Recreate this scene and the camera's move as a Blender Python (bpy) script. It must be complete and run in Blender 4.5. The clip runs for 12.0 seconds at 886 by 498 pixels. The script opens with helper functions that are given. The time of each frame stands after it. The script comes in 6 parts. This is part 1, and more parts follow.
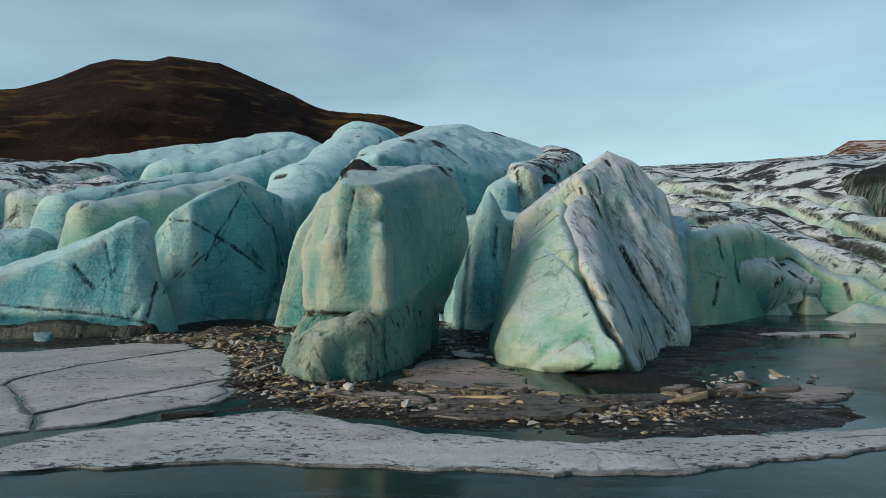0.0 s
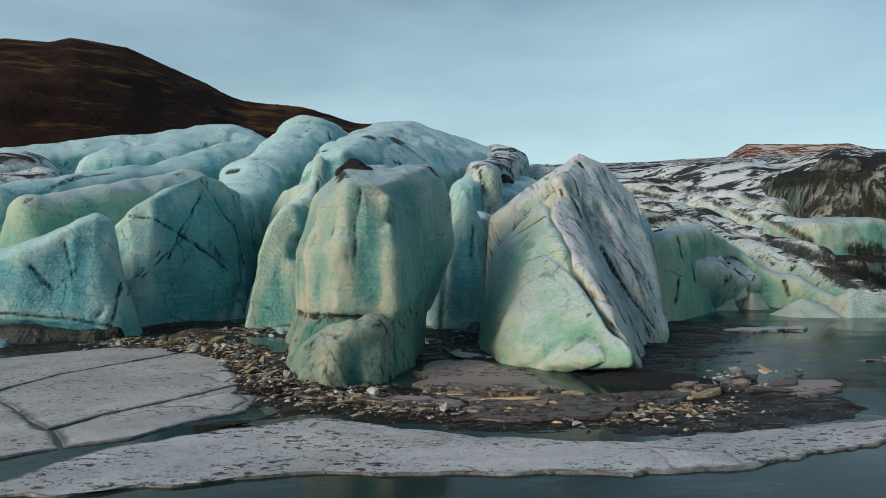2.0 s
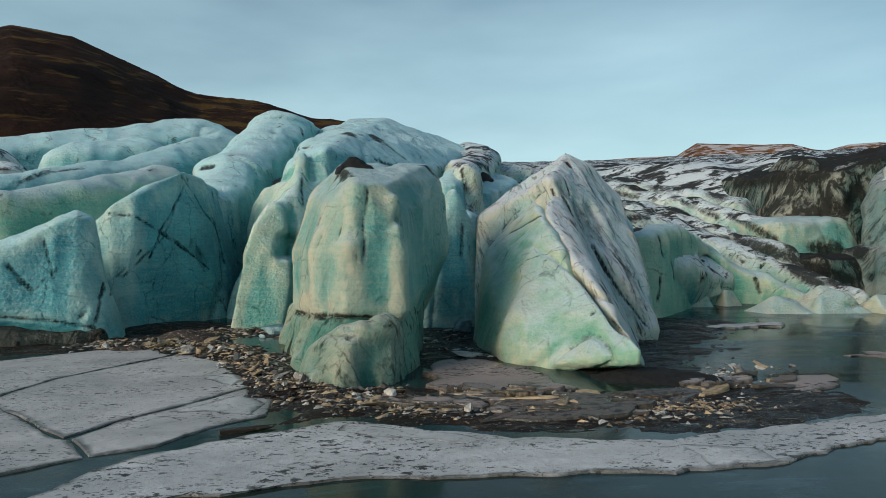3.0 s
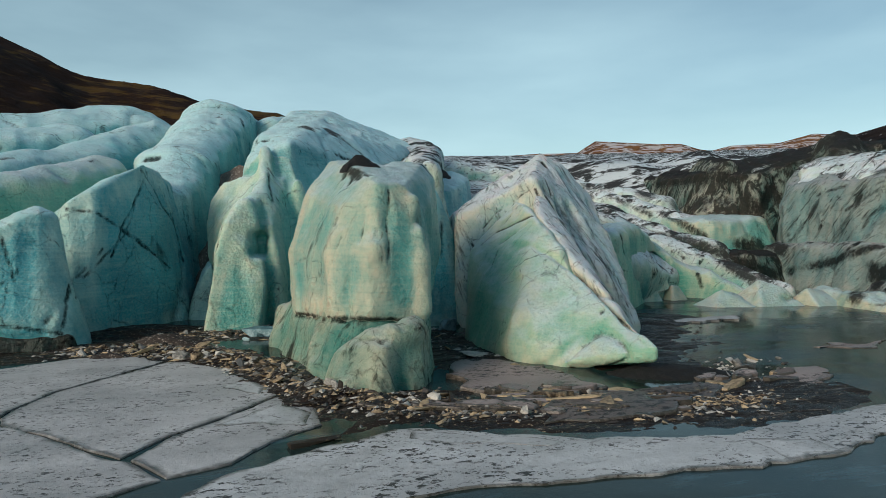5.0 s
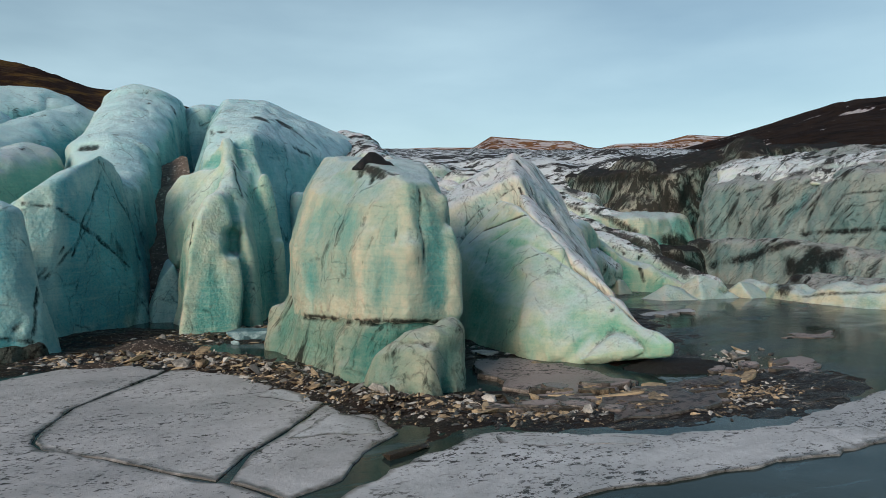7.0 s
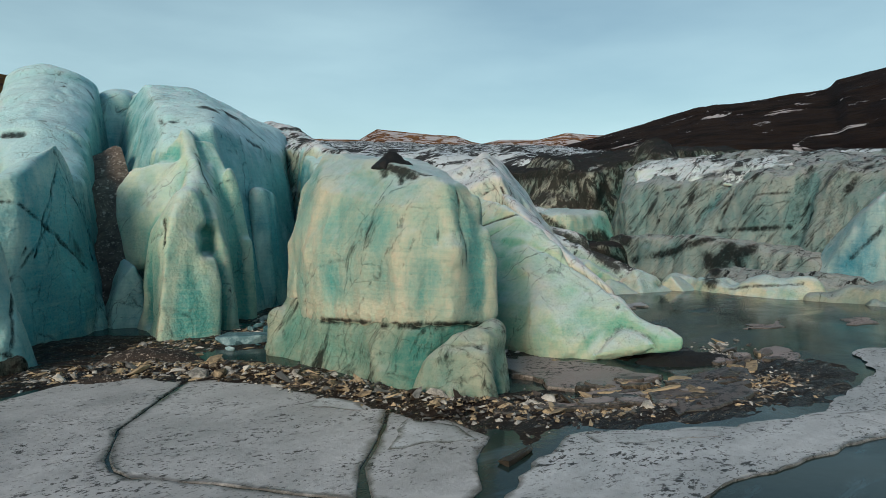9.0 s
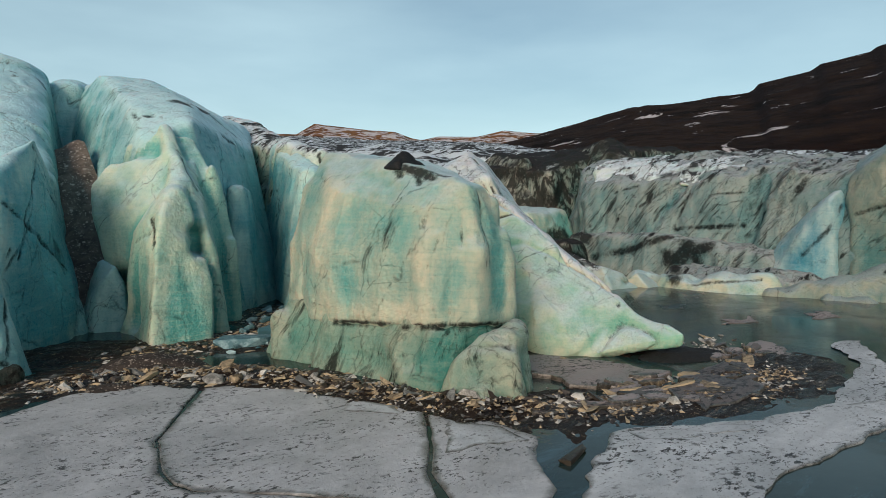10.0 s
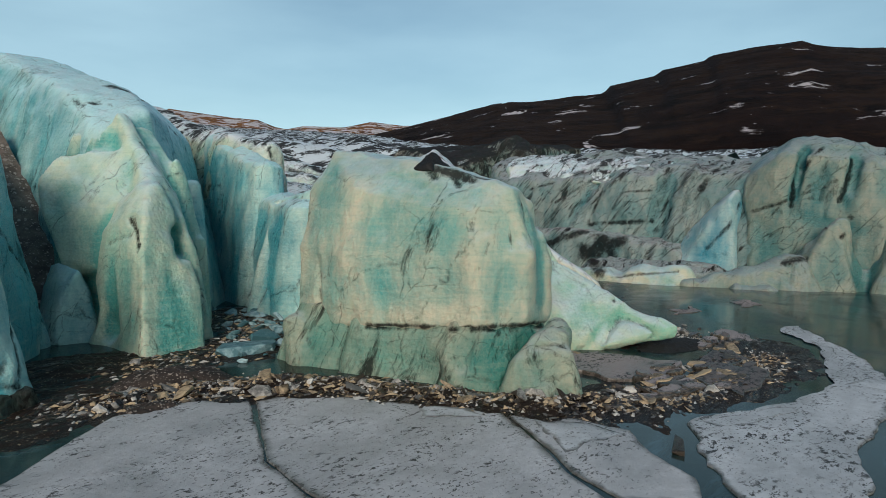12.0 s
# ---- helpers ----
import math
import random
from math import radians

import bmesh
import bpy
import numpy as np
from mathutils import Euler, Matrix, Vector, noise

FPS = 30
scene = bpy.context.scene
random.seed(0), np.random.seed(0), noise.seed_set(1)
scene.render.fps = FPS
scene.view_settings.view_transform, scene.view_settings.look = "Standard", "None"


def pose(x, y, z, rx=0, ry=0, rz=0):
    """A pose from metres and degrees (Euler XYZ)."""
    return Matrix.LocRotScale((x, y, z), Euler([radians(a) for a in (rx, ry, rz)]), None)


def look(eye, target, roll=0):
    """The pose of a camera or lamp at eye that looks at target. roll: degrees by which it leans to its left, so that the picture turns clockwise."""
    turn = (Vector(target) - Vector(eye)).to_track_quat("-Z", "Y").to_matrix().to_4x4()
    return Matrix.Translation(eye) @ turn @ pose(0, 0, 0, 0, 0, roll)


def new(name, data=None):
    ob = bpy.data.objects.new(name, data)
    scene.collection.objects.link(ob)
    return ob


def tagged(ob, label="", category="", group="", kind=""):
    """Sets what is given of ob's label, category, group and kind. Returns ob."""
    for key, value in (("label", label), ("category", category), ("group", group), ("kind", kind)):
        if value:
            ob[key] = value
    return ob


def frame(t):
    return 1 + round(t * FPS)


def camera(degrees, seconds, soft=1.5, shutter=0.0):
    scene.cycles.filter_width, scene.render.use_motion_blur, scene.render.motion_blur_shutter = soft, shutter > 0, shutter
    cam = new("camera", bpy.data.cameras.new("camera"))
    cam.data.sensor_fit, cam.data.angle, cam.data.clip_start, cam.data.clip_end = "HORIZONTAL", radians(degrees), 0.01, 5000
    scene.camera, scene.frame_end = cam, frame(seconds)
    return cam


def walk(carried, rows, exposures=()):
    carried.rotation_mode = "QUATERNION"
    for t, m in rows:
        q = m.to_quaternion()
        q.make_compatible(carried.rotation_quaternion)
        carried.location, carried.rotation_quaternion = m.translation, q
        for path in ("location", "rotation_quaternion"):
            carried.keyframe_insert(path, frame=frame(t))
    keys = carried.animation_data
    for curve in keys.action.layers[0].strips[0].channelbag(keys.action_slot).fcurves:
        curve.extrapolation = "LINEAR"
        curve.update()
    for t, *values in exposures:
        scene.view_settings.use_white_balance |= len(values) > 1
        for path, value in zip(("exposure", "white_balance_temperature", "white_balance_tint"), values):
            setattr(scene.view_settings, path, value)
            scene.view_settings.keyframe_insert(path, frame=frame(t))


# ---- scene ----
cam = camera(68.2, 12.0, soft=0.8)
METRES, EYE, TILT, LEAN, TURN = 38.0, 5.9, 0.0, 0.3, 0.0
ROWS = [
    (0.0, 0.0, 0.0, 0.0, 0.0, 0.0, -0.0),
    (0.5, -0.0267, -0.0005, 0.002, -1.63, -0.05, -0.06),
    (1.0, -0.0549, 0.0006, 0.0038, -3.45, -0.14, -0.11),
    (1.5, -0.0839, 0.0023, 0.006, -5.25, -0.29, -0.14),
    (2.0, -0.1145, 0.0056, 0.0082, -7.12, -0.42, -0.19),
    (2.5, -0.1461, 0.0103, 0.0102, -8.99, -0.56, -0.21),
    (3.0, -0.1786, 0.0166, 0.0122, -10.92, -0.71, -0.25),
    (3.5, -0.212, 0.0242, 0.0141, -12.92, -0.82, -0.25),
    (5.5, -0.3553, 0.0718, 0.0237, -21.31, -1.41, -0.48),
    (6.0, -0.3928, 0.0884, 0.0257, -23.54, -1.55, -0.53),
    (6.5, -0.4307, 0.1075, 0.0276, -25.85, -1.67, -0.58),
    (7.0, -0.4688, 0.1287, 0.0295, -28.23, -1.81, -0.64),
    (9.0, -0.6234, 0.2328, 0.0377, -38.33, -2.29, -0.88),
    (9.5, -0.6621, 0.2643, 0.0401, -40.97, -2.42, -0.94),
    (10.0, -0.7004, 0.2982, 0.042, -43.75, -2.53, -0.98),
    (10.5, -0.738, 0.3346, 0.0442, -46.6, -2.66, -1.03),
    (11.0, -0.7749, 0.3739, 0.0461, -49.5, -2.77, -1.06),
    (11.5, -0.8108, 0.4164, 0.0483, -52.45, -2.89, -1.08),
    (12.0, -0.8455, 0.4618, 0.0511, -55.48, -3.04, -1.11),
]
walk(cam, [(t, pose(0, 0, EYE, TILT, LEAN, TURN) @ pose(METRES * x, METRES * y, METRES * z, 90 + pitch, roll, yaw)) for t, x, y, z, yaw, pitch, roll in ROWS],
     [(0.0, 0.0, 6700, 9), (0.5, 0.0, 6700, 9), (1.0, 0.0, 6850, 13), (2.5, 0.0, 6850, 13), (3.0, 0.0, 6750, 10), (5.5, 0.0, 6800, 10), (6.5, 0.0, 6850, 13), (7.0, 0.02, 6850, 16),
      (9.0, -0.03, 6850, 10), (9.5, 0.05, 7250, 12), (10.0, 0.04, 6950, 14), (10.5, 0.03, 6750, 16), (11.0, -0.02, 6650, 10), (12.0, -0.08, 6450, 11)])


# ---- light: low soft sun behind the camera's first stand, to its left, and a pale sky with thin cloud ----
SUN_WAY = Vector((-0.80, -0.46, 0.36)).normalized()
world = bpy.data.worlds.new("sky")
scene.world = world
world.use_nodes = True
wn, wl = world.node_tree.nodes, world.node_tree.links
wn.clear()
sky = wn.new("ShaderNodeTexSky")
sky.sky_type, sky.sun_disc = "NISHITA", False
sky.sun_elevation = math.asin(SUN_WAY.z)
sky.sun_rotation = math.atan2(SUN_WAY.x, SUN_WAY.y)
sky.air_density, sky.dust_density, sky.ozone_density = 1.0, 0.6, 2.0
coords = wn.new("ShaderNodeTexCoord")
stretch = wn.new("ShaderNodeMapping")
stretch.inputs["Scale"].default_value = (1.2, 1.2, 4.5)
stretch.inputs["Rotation"].default_value = (0.25, -0.35, 0.5)
cloud = wn.new("ShaderNodeTexNoise")
cloud.inputs["Scale"].default_value, cloud.inputs["Detail"].default_value, cloud.inputs["Roughness"].default_value = 1.3, 7, 0.48
cloud_ramp = wn.new("ShaderNodeValToRGB")
cloud_ramp.color_ramp.elements[0].position, cloud_ramp.color_ramp.elements[0].color = 0.34, (0.32, 0.32, 0.32, 1)
cloud_ramp.color_ramp.elements[1].position, cloud_ramp.color_ramp.elements[1].color = 0.66, (1.0, 1.0, 1.0, 1)
veil = wn.new("ShaderNodeMixRGB")
veil.inputs[2].default_value = (6.3, 9.4, 10.7, 1)
ground_glow = wn.new("ShaderNodeBackground")
ground_glow.inputs[1].default_value = 0.095
out = wn.new("ShaderNodeOutputWorld")
wl.new(coords.outputs["Generated"], stretch.inputs[0])
wl.new(stretch.outputs[0], cloud.inputs["Vector"])
wl.new(cloud.outputs["Fac"], cloud_ramp.inputs[0])
height = wn.new("ShaderNodeSeparateXYZ")
thin = wn.new("ShaderNodeMapRange")
thin.inputs["From Min"].default_value, thin.inputs["From Max"].default_value = 0.05, 0.54
thin.inputs["To Min"].default_value, thin.inputs["To Max"].default_value = 1.0, 0.04
amount = wn.new("ShaderNodeMath")
amount.operation = "MULTIPLY"
wl.new(coords.outputs["Generated"], height.inputs[0])
wl.new(height.outputs["Z"], thin.inputs[0])
wl.new(cloud_ramp.outputs[0], amount.inputs[0])
wl.new(thin.outputs[0], amount.inputs[1])
wl.new(amount.outputs[0], veil.inputs[0])
tint = wn.new("ShaderNodeMixRGB")
tint.blend_type = "MULTIPLY"
tint.inputs[0].default_value, tint.inputs[2].default_value = 1.0, (0.92, 1.06, 0.98, 1)
wl.new(sky.outputs[0], tint.inputs[1])
wl.new(tint.outputs[0], veil.inputs[1])
wl.new(veil.outputs[0], ground_glow.inputs[0])
wl.new(ground_glow.outputs[0], out.inputs[0])
sun = new("sun", bpy.data.lights.new("sun", "SUN"))
sun.data.energy, sun.data.angle, sun.data.color = 2.6, radians(24), (1.0, 0.86, 0.71)
sun.matrix_world = look((0, 0, 0), -SUN_WAY)

# ---- materials ----
def node(tree, kind, **values):
    n = tree.nodes.new("ShaderNode" + kind)
    for key, value in values.items():
        n.inputs[key.replace("_", " ")].default_value = value
    return n


def ramp(tree, source, *stops):
    """A colour ramp over source; stops are (place, grey or colour)."""
    r = tree.nodes.new("ShaderNodeValToRGB")
    while len(r.color_ramp.elements) < len(stops):
        r.color_ramp.elements.new(0.5)
    for e, (at, c) in zip(r.color_ramp.elements, stops):
        e.position = at
        e.color = (c, c, c, 1) if isinstance(c, (int, float)) else (*c, 1)
    tree.links.new(source, r.inputs[0])
    return r.outputs[0]


def mixed(tree, fac, a, b, how="MIX"):
    m = tree.nodes.new("ShaderNodeMixRGB")
    m.blend_type = how
    for socket, v in zip(m.inputs, (fac, a, b)):
        if isinstance(v, (int, float)):
            socket.default_value = v if socket.type == "VALUE" else (v, v, v, 1)
        elif isinstance(v, tuple):
            socket.default_value = (*v, 1)
        else:
            tree.links.new(v, socket)
    return m.outputs[0]


def maths(tree, how, a, b=0.0):
    m = tree.nodes.new("ShaderNodeMath")
    m.operation = how
    for socket, v in zip(m.inputs, (a, b)):
        if isinstance(v, (int, float)):
            socket.default_value = v
        else:
            tree.links.new(v, socket)
    return m.outputs[0]


def noise_of(tree, place, scale, detail=4.0, rough=0.5, stretch=(1, 1, 1), turn=(0, 0, 0), warp=0.0):
    m = tree.nodes.new("ShaderNodeMapping")
    m.inputs["Scale"].default_value, m.inputs["Rotation"].default_value = stretch, turn
    tree.links.new(place, m.inputs[0])
    n = node(tree, "TexNoise", Scale=scale, Detail=detail, Roughness=rough, Distortion=warp)
    tree.links.new(m.outputs[0], n.inputs["Vector"])
    return n.outputs["Fac"]


def streaks_of(tree, place, scale, detail, rough, run, turn, warp=0.0):
    """Noise drawn out run times along an upright axis that is tipped by turn."""
    m = tree.nodes.new("ShaderNodeMapping")
    m.vector_type = "TEXTURE"
    m.inputs["Scale"].default_value, m.inputs["Rotation"].default_value = (1, 1, run), turn
    tree.links.new(place, m.inputs[0])
    n = node(tree, "TexNoise", Scale=scale, Detail=detail, Roughness=rough, Distortion=warp)
    tree.links.new(m.outputs[0], n.inputs["Vector"])
    return n.outputs["Fac"]


def cracks_of(tree, place, scale, run, turn, bend, wide):
    """Thin fracture lines: the edges of cells drawn out run times along a tipped upright axis, slightly bent."""
    bent = node(tree, "TexNoise", Scale=0.5, Detail=4.0)
    tree.links.new(place, bent.inputs["Vector"])
    push = tree.nodes.new("ShaderNodeVectorMath")
    push.operation = "MULTIPLY_ADD"
    push.inputs[1].default_value = (bend * 4, bend * 4, bend * 4)
    tree.links.new(bent.outputs["Color"], push.inputs[0])
    tree.links.new(place, push.inputs[2])
    m = tree.nodes.new("ShaderNodeMapping")
    m.vector_type = "TEXTURE"
    m.inputs["Scale"].default_value, m.inputs["Rotation"].default_value = (1, 1, run), turn
    tree.links.new(push.outputs[0], m.inputs[0])
    v = node(tree, "TexVoronoi", Scale=scale)
    v.feature = "DISTANCE_TO_EDGE"
    tree.links.new(m.outputs[0], v.inputs["Vector"])
    return ramp(tree, v.outputs["Distance"], (0.0, 1.0), (wide, 0.0))


def value_of(tree, name):
    a = tree.nodes.new("ShaderNodeAttribute")
    a.attribute_name = name
    return a.outputs["Fac"]


def begin(name):
    m = bpy.data.materials.new(name)
    m.use_nodes = True
    t = m.node_tree
    place = t.nodes.new("ShaderNodeNewGeometry")
    return m, t, t.nodes["Principled BSDF"], place.outputs["Position"], place.outputs["Normal"]


def finish(t, shader, colour, rough, bump=None, strength=0.3, distance=0.1):
    for socket, v in ((shader.inputs["Base Color"], colour), (shader.inputs["Roughness"], rough)):
        if isinstance(v, (int, float)):
            socket.default_value = v
        else:
            t.links.new(v, socket)
    if bump is not None:
        b = node(t, "Bump", Strength=strength, Distance=distance)
        t.links.new(bump, b.inputs["Height"])
        t.links.new(b.outputs[0], shader.inputs["Normal"])


def ice(name, deep, clear, pale, sky_crust, sky_crust_from=0.55, dirt=0.5, pale_at=0.5, tilt=(0.3, 0.2, 0.0), dirty_top=0.3, run=4.0, patch=0.42, rough=0.55, glow=0.35, shade=1.0, sunward=0.10):
    """Glacier ice: clear teal ice, pale rotten rind on ridges and in bubbly bands, sunlight painted on west sides,
    crusted white with painted skylight on what faces up, ash in seams and cracks.
    """
    m, t, shader, place, normal = begin(name)
    deep, clear, pale, sky_crust = (tuple(shade * v for v in c) for c in (deep, clear, pale, sky_crust))
    big = noise_of(t, place, 0.15, 4, 0.55)
    body = mixed(t, ramp(t, big, (0.36, 0.0), (0.64, 1.0)), deep, clear)
    milky = noise_of(t, place, 0.30, 6, 0.62, (1, 1, 0.5), (0.1, 0.2, 0), 0.5)
    rind = maths(t, "ADD", milky, maths(t, "MULTIPLY", maths(t, "SUBTRACT", value_of(t, "ridge"), 0.5), 0.40))
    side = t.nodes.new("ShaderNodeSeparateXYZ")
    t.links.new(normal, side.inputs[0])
    rind = maths(t, "SUBTRACT", rind, maths(t, "MULTIPLY", side.outputs["X"], sunward))  # sunlight put into the colour: paler where the surface faces west
    body = mixed(t, ramp(t, rind, (pale_at - 0.15, 0.0), (pale_at + 0.20, 0.95)), body, pale)
    strata = noise_of(t, place, 1.5, 8, 0.74, (0.25, 0.25, 3.6), (0.08, -0.06, 0), 0.3)
    body = mixed(t, ramp(t, strata, (0.50, 0.0), (0.66, 0.45)), body, mixed(t, 0.5, body, pale))
    body = mixed(t, ramp(t, strata, (0.34, 0.40), (0.50, 0.0)), body, mixed(t, 0.6, body, deep))
    body = mixed(t, ramp(t, noise_of(t, place, 0.8, 6, 0.65, (1, 1, 0.6)), (0.46, 0.0), (0.66, 0.60)), body, mixed(t, 0.65, body, deep))
    speck = noise_of(t, place, 7.0, 5, 0.75)
    body = mixed(t, ramp(t, speck, (0.48, 0.0), (0.70, 0.28)), body, pale)
    up = t.nodes.new("ShaderNodeSeparateXYZ")
    t.links.new(normal, up.inputs[0])
    ragged = maths(t, "ADD", up.outputs["Z"], maths(t, "MULTIPLY", maths(t, "SUBTRACT", noise_of(t, place, 0.7, 7, 0.68), 0.5), 0.8))
    # crusted white tops, with skylight put into their colour
    body = mixed(t, ramp(t, ragged, (sky_crust_from - 0.30, 0.0), (sky_crust_from + 0.30, 0.95)), body, sky_crust)
    # ash: straight thin fractures, drawn-out seams, patches on what faces up
    frayed = noise_of(t, place, 3.0, 6, 0.7)
    line = cracks_of(t, place, 0.30, run * 0.7, tilt, 0.35, 0.020)
    line2 = cracks_of(t, place, 0.55, 1.6, (tilt[1] + 0.6, -tilt[0] - 0.5, 0.7), 0.3, 0.022)
    line = maths(t, "MULTIPLY", maths(t, "MAXIMUM", line, maths(t, "MULTIPLY", line2, 0.7)), ramp(t, frayed, (0.40, 0.0), (0.56, 1.0)))
    where = ramp(t, noise_of(t, place, 0.23, 4, 0.6), (0.62 - 0.2 * dirt, 0.0), (0.78 - 0.2 * dirt, 1.0))
    band = ramp(t, streaks_of(t, place, 0.75, 8, 0.72, run, tilt, 0.6), (0.64 - 0.07 * dirt, 0.0), (0.74 - 0.07 * dirt, 0.92))
    ash = maths(t, "MAXIMUM", maths(t, "MULTIPLY", line, maths(t, "MULTIPLY", where, 0.75)), maths(t, "MULTIPLY", band, where))
    if dirt >= 1.4:  # fine slanting streaks where ash has run down
        fine = ramp(t, streaks_of(t, place, 2.0, 5, 0.66, 14.0, tilt, 0.25), (0.55, 0.0), (0.63, 0.90))
        ash = maths(t, "MAXIMUM", ash, maths(t, "MULTIPLY", fine, ramp(t, noise_of(t, place, 0.16, 4, 0.6), (0.40, 0.0), (0.58, 1.0))))
    topping = maths(t, "MULTIPLY", ramp(t, ragged, (0.4, 0.0), (0.7, 1.0)), ramp(t, noise_of(t, place, patch * 1.3, 9, 0.74, (0.4, 1.7, 1), (0, 0, 0.5), 0.5), (0.72 - 0.25 * dirty_top, 0.0), (0.75 - 0.25 * dirty_top, 0.97)))
    grit = maths(t, "MULTIPLY", ramp(t, noise_of(t, place, 4.5, 8, 0.80, (1, 1, 0.6)), (0.60, 0.0), (0.68, 0.8)), ramp(t, noise_of(t, place, 0.33, 6, 0.7), (0.56 - 0.05 * dirt, 0.0), (0.68 - 0.05 * dirt, 1.0)))
    ash = maths(t, "MAXIMUM", maths(t, "MAXIMUM", ash, grit), topping)
    drawn = value_of(t, "ash")
    torn = maths(t, "ADD", drawn, maths(t, "MULTIPLY", maths(t, "SUBTRACT", noise_of(t, place, 3.4, 9, 0.84, (1, 1, 0.7)), 0.5), 1.5))
    torn = maths(t, "ADD", torn, maths(t, "MULTIPLY", maths(t, "SUBTRACT", streaks_of(t, place, 1.6, 6, 0.7, run, tilt, 0.4), 0.5), 0.9))
    stroke = maths(t, "MULTIPLY", ramp(t, torn, (0.42, 0.0), (0.92, 0.95)), ramp(t, drawn, (0.02, 0.0), (0.40, 1.0)))
    ash = maths(t, "MAXIMUM", ash, stroke)
    body = mixed(t, ramp(t, ash, (0.0, 0.0), (1.0, 0.97)), body, mixed(t, ramp(t, speck, (0.4, 0.0), (0.8, 1.0)), (0.002, 0.002, 0.003), (0.012, 0.011, 0.012)))
    pits = node(t, "TexVoronoi", Scale=4.2)
    t.links.new(place, pits.inputs["Vector"])
    grain = maths(t, "ADD", noise_of(t, place, 4.0, 8, 0.72), maths(t, "MULTIPLY", pits.outputs["Distance"], 0.35))
    finish(t, shader, body, mixed(t, ash, ramp(t, speck, (0.3, 0.22), (0.7, 0.48)), 0.9), grain, rough, 0.25)
    shader.inputs["Subsurface Weight"].default_value = glow
    shader.inputs["Subsurface Radius"].default_value = (0.12, 0.40, 0.42)
    shader.inputs["Subsurface Scale"].default_value = 0.8
    t.links.new(ramp(t, ash, (0.0, 0.42), (1.0, 0.05)), shader.inputs["Specular IOR Level"])
    return m


ICE_TEAL = ice("clear_teal_ice", (0.02, 0.24, 0.30), (0.085, 0.45, 0.51), (0.55, 0.70, 0.62), (0.52, 0.76, 0.81), 0.68, 0.9, 0.66, dirty_top=0.05)
# crowns: stronger skylight painted on the tops
ICE_CROWN = ice("pale_blue_crown_ice", (0.04, 0.27, 0.31), (0.15, 0.48, 0.51), (0.54, 0.72, 0.67), (0.54, 0.79, 0.84), 0.56, 1.0, 0.63, dirty_top=0.10)
ICE_CREAM = ice("pale_weathered_ice", (0.05, 0.32, 0.30), (0.17, 0.47, 0.42), (0.66, 0.63, 0.47), (0.56, 0.72, 0.76), 0.72, 0.8, 0.64, dirty_top=0.15, sunward=0.12, shade=0.86)
ICE_GREEN = ice("green_weathered_ice", (0.05, 0.32, 0.25), (0.20, 0.50, 0.36), (0.60, 0.62, 0.46), (0.56, 0.69, 0.74), 0.70, 0.7, 0.65, dirty_top=0.1, sunward=0.05)
# dirty green ice, with the recess's shade darkened into it
ICE_BASE = ice("dirty_shaded_green_ice", (0.04, 0.24, 0.20), (0.16, 0.40, 0.32), (0.46, 0.49, 0.37), (0.50, 0.58, 0.54), 0.85, 1.45, 0.60, dirty_top=0.1, sunward=0.06, shade=0.78)
# silty foot of the hump, with the overhang's shade put into its colour
ICE_ROOT = ice("silty_undercut_shade_ice", (0.004, 0.03, 0.028), (0.012, 0.06, 0.05), (0.06, 0.06, 0.045), (0.05, 0.048, 0.04), 0.95, 1.8, 0.60, dirty_top=0.4, shade=0.8)
ICE_BUTTRESS = ice("pale_teal_fluted_ice", (0.04, 0.29, 0.27), (0.16, 0.49, 0.42), (0.62, 0.68, 0.52), (0.56, 0.74, 0.76), 0.66, 0.9, 0.63, dirty_top=0.05)
# flank: skylight on the gentle slope is painted as whitening
ICE_FLANK = ice("creased_grey_ice", (0.10, 0.32, 0.32), (0.28, 0.49, 0.45), (0.66, 0.63, 0.52), (0.60, 0.66, 0.72), 0.55, 1.5, 0.50, (-0.6, -0.25, 0.0), 0.2, 7.0)
ICE_WHITE = ice("white_crusted_ice", (0.04, 0.27, 0.26), (0.16, 0.44, 0.36), (0.58, 0.63, 0.50), (0.66, 0.74, 0.79), 0.44, 1.4, 0.52, (0.6, 0.4, 0.3), 0.85, 4.0, 0.2)
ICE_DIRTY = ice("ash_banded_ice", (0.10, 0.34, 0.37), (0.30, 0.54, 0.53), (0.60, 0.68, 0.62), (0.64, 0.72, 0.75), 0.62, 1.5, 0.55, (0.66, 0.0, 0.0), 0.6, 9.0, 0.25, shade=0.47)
ICE_ASH = ice("ash_covered_ice", (0.02, 0.13, 0.13), (0.09, 0.24, 0.21), (0.46, 0.46, 0.38), (0.50, 0.56, 0.60), 0.75, 3.0, 0.55, (0.25, 0.0, 0.0), 1.5, 5.0, 0.2, shade=0.75)
ICE_FAR = ice("far_ash_striped_ice", (0.14, 0.26, 0.29), (0.25, 0.38, 0.40), (0.50, 0.55, 0.54), (0.66, 0.73, 0.78), 0.3, 0.9, 0.45, (0.9, 1.2, 0.0), 1.0, 6.0, 0.15, glow=0.0)
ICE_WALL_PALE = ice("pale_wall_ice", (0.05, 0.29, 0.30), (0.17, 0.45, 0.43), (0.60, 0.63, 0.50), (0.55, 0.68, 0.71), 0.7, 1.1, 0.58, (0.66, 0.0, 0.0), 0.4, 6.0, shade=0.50)
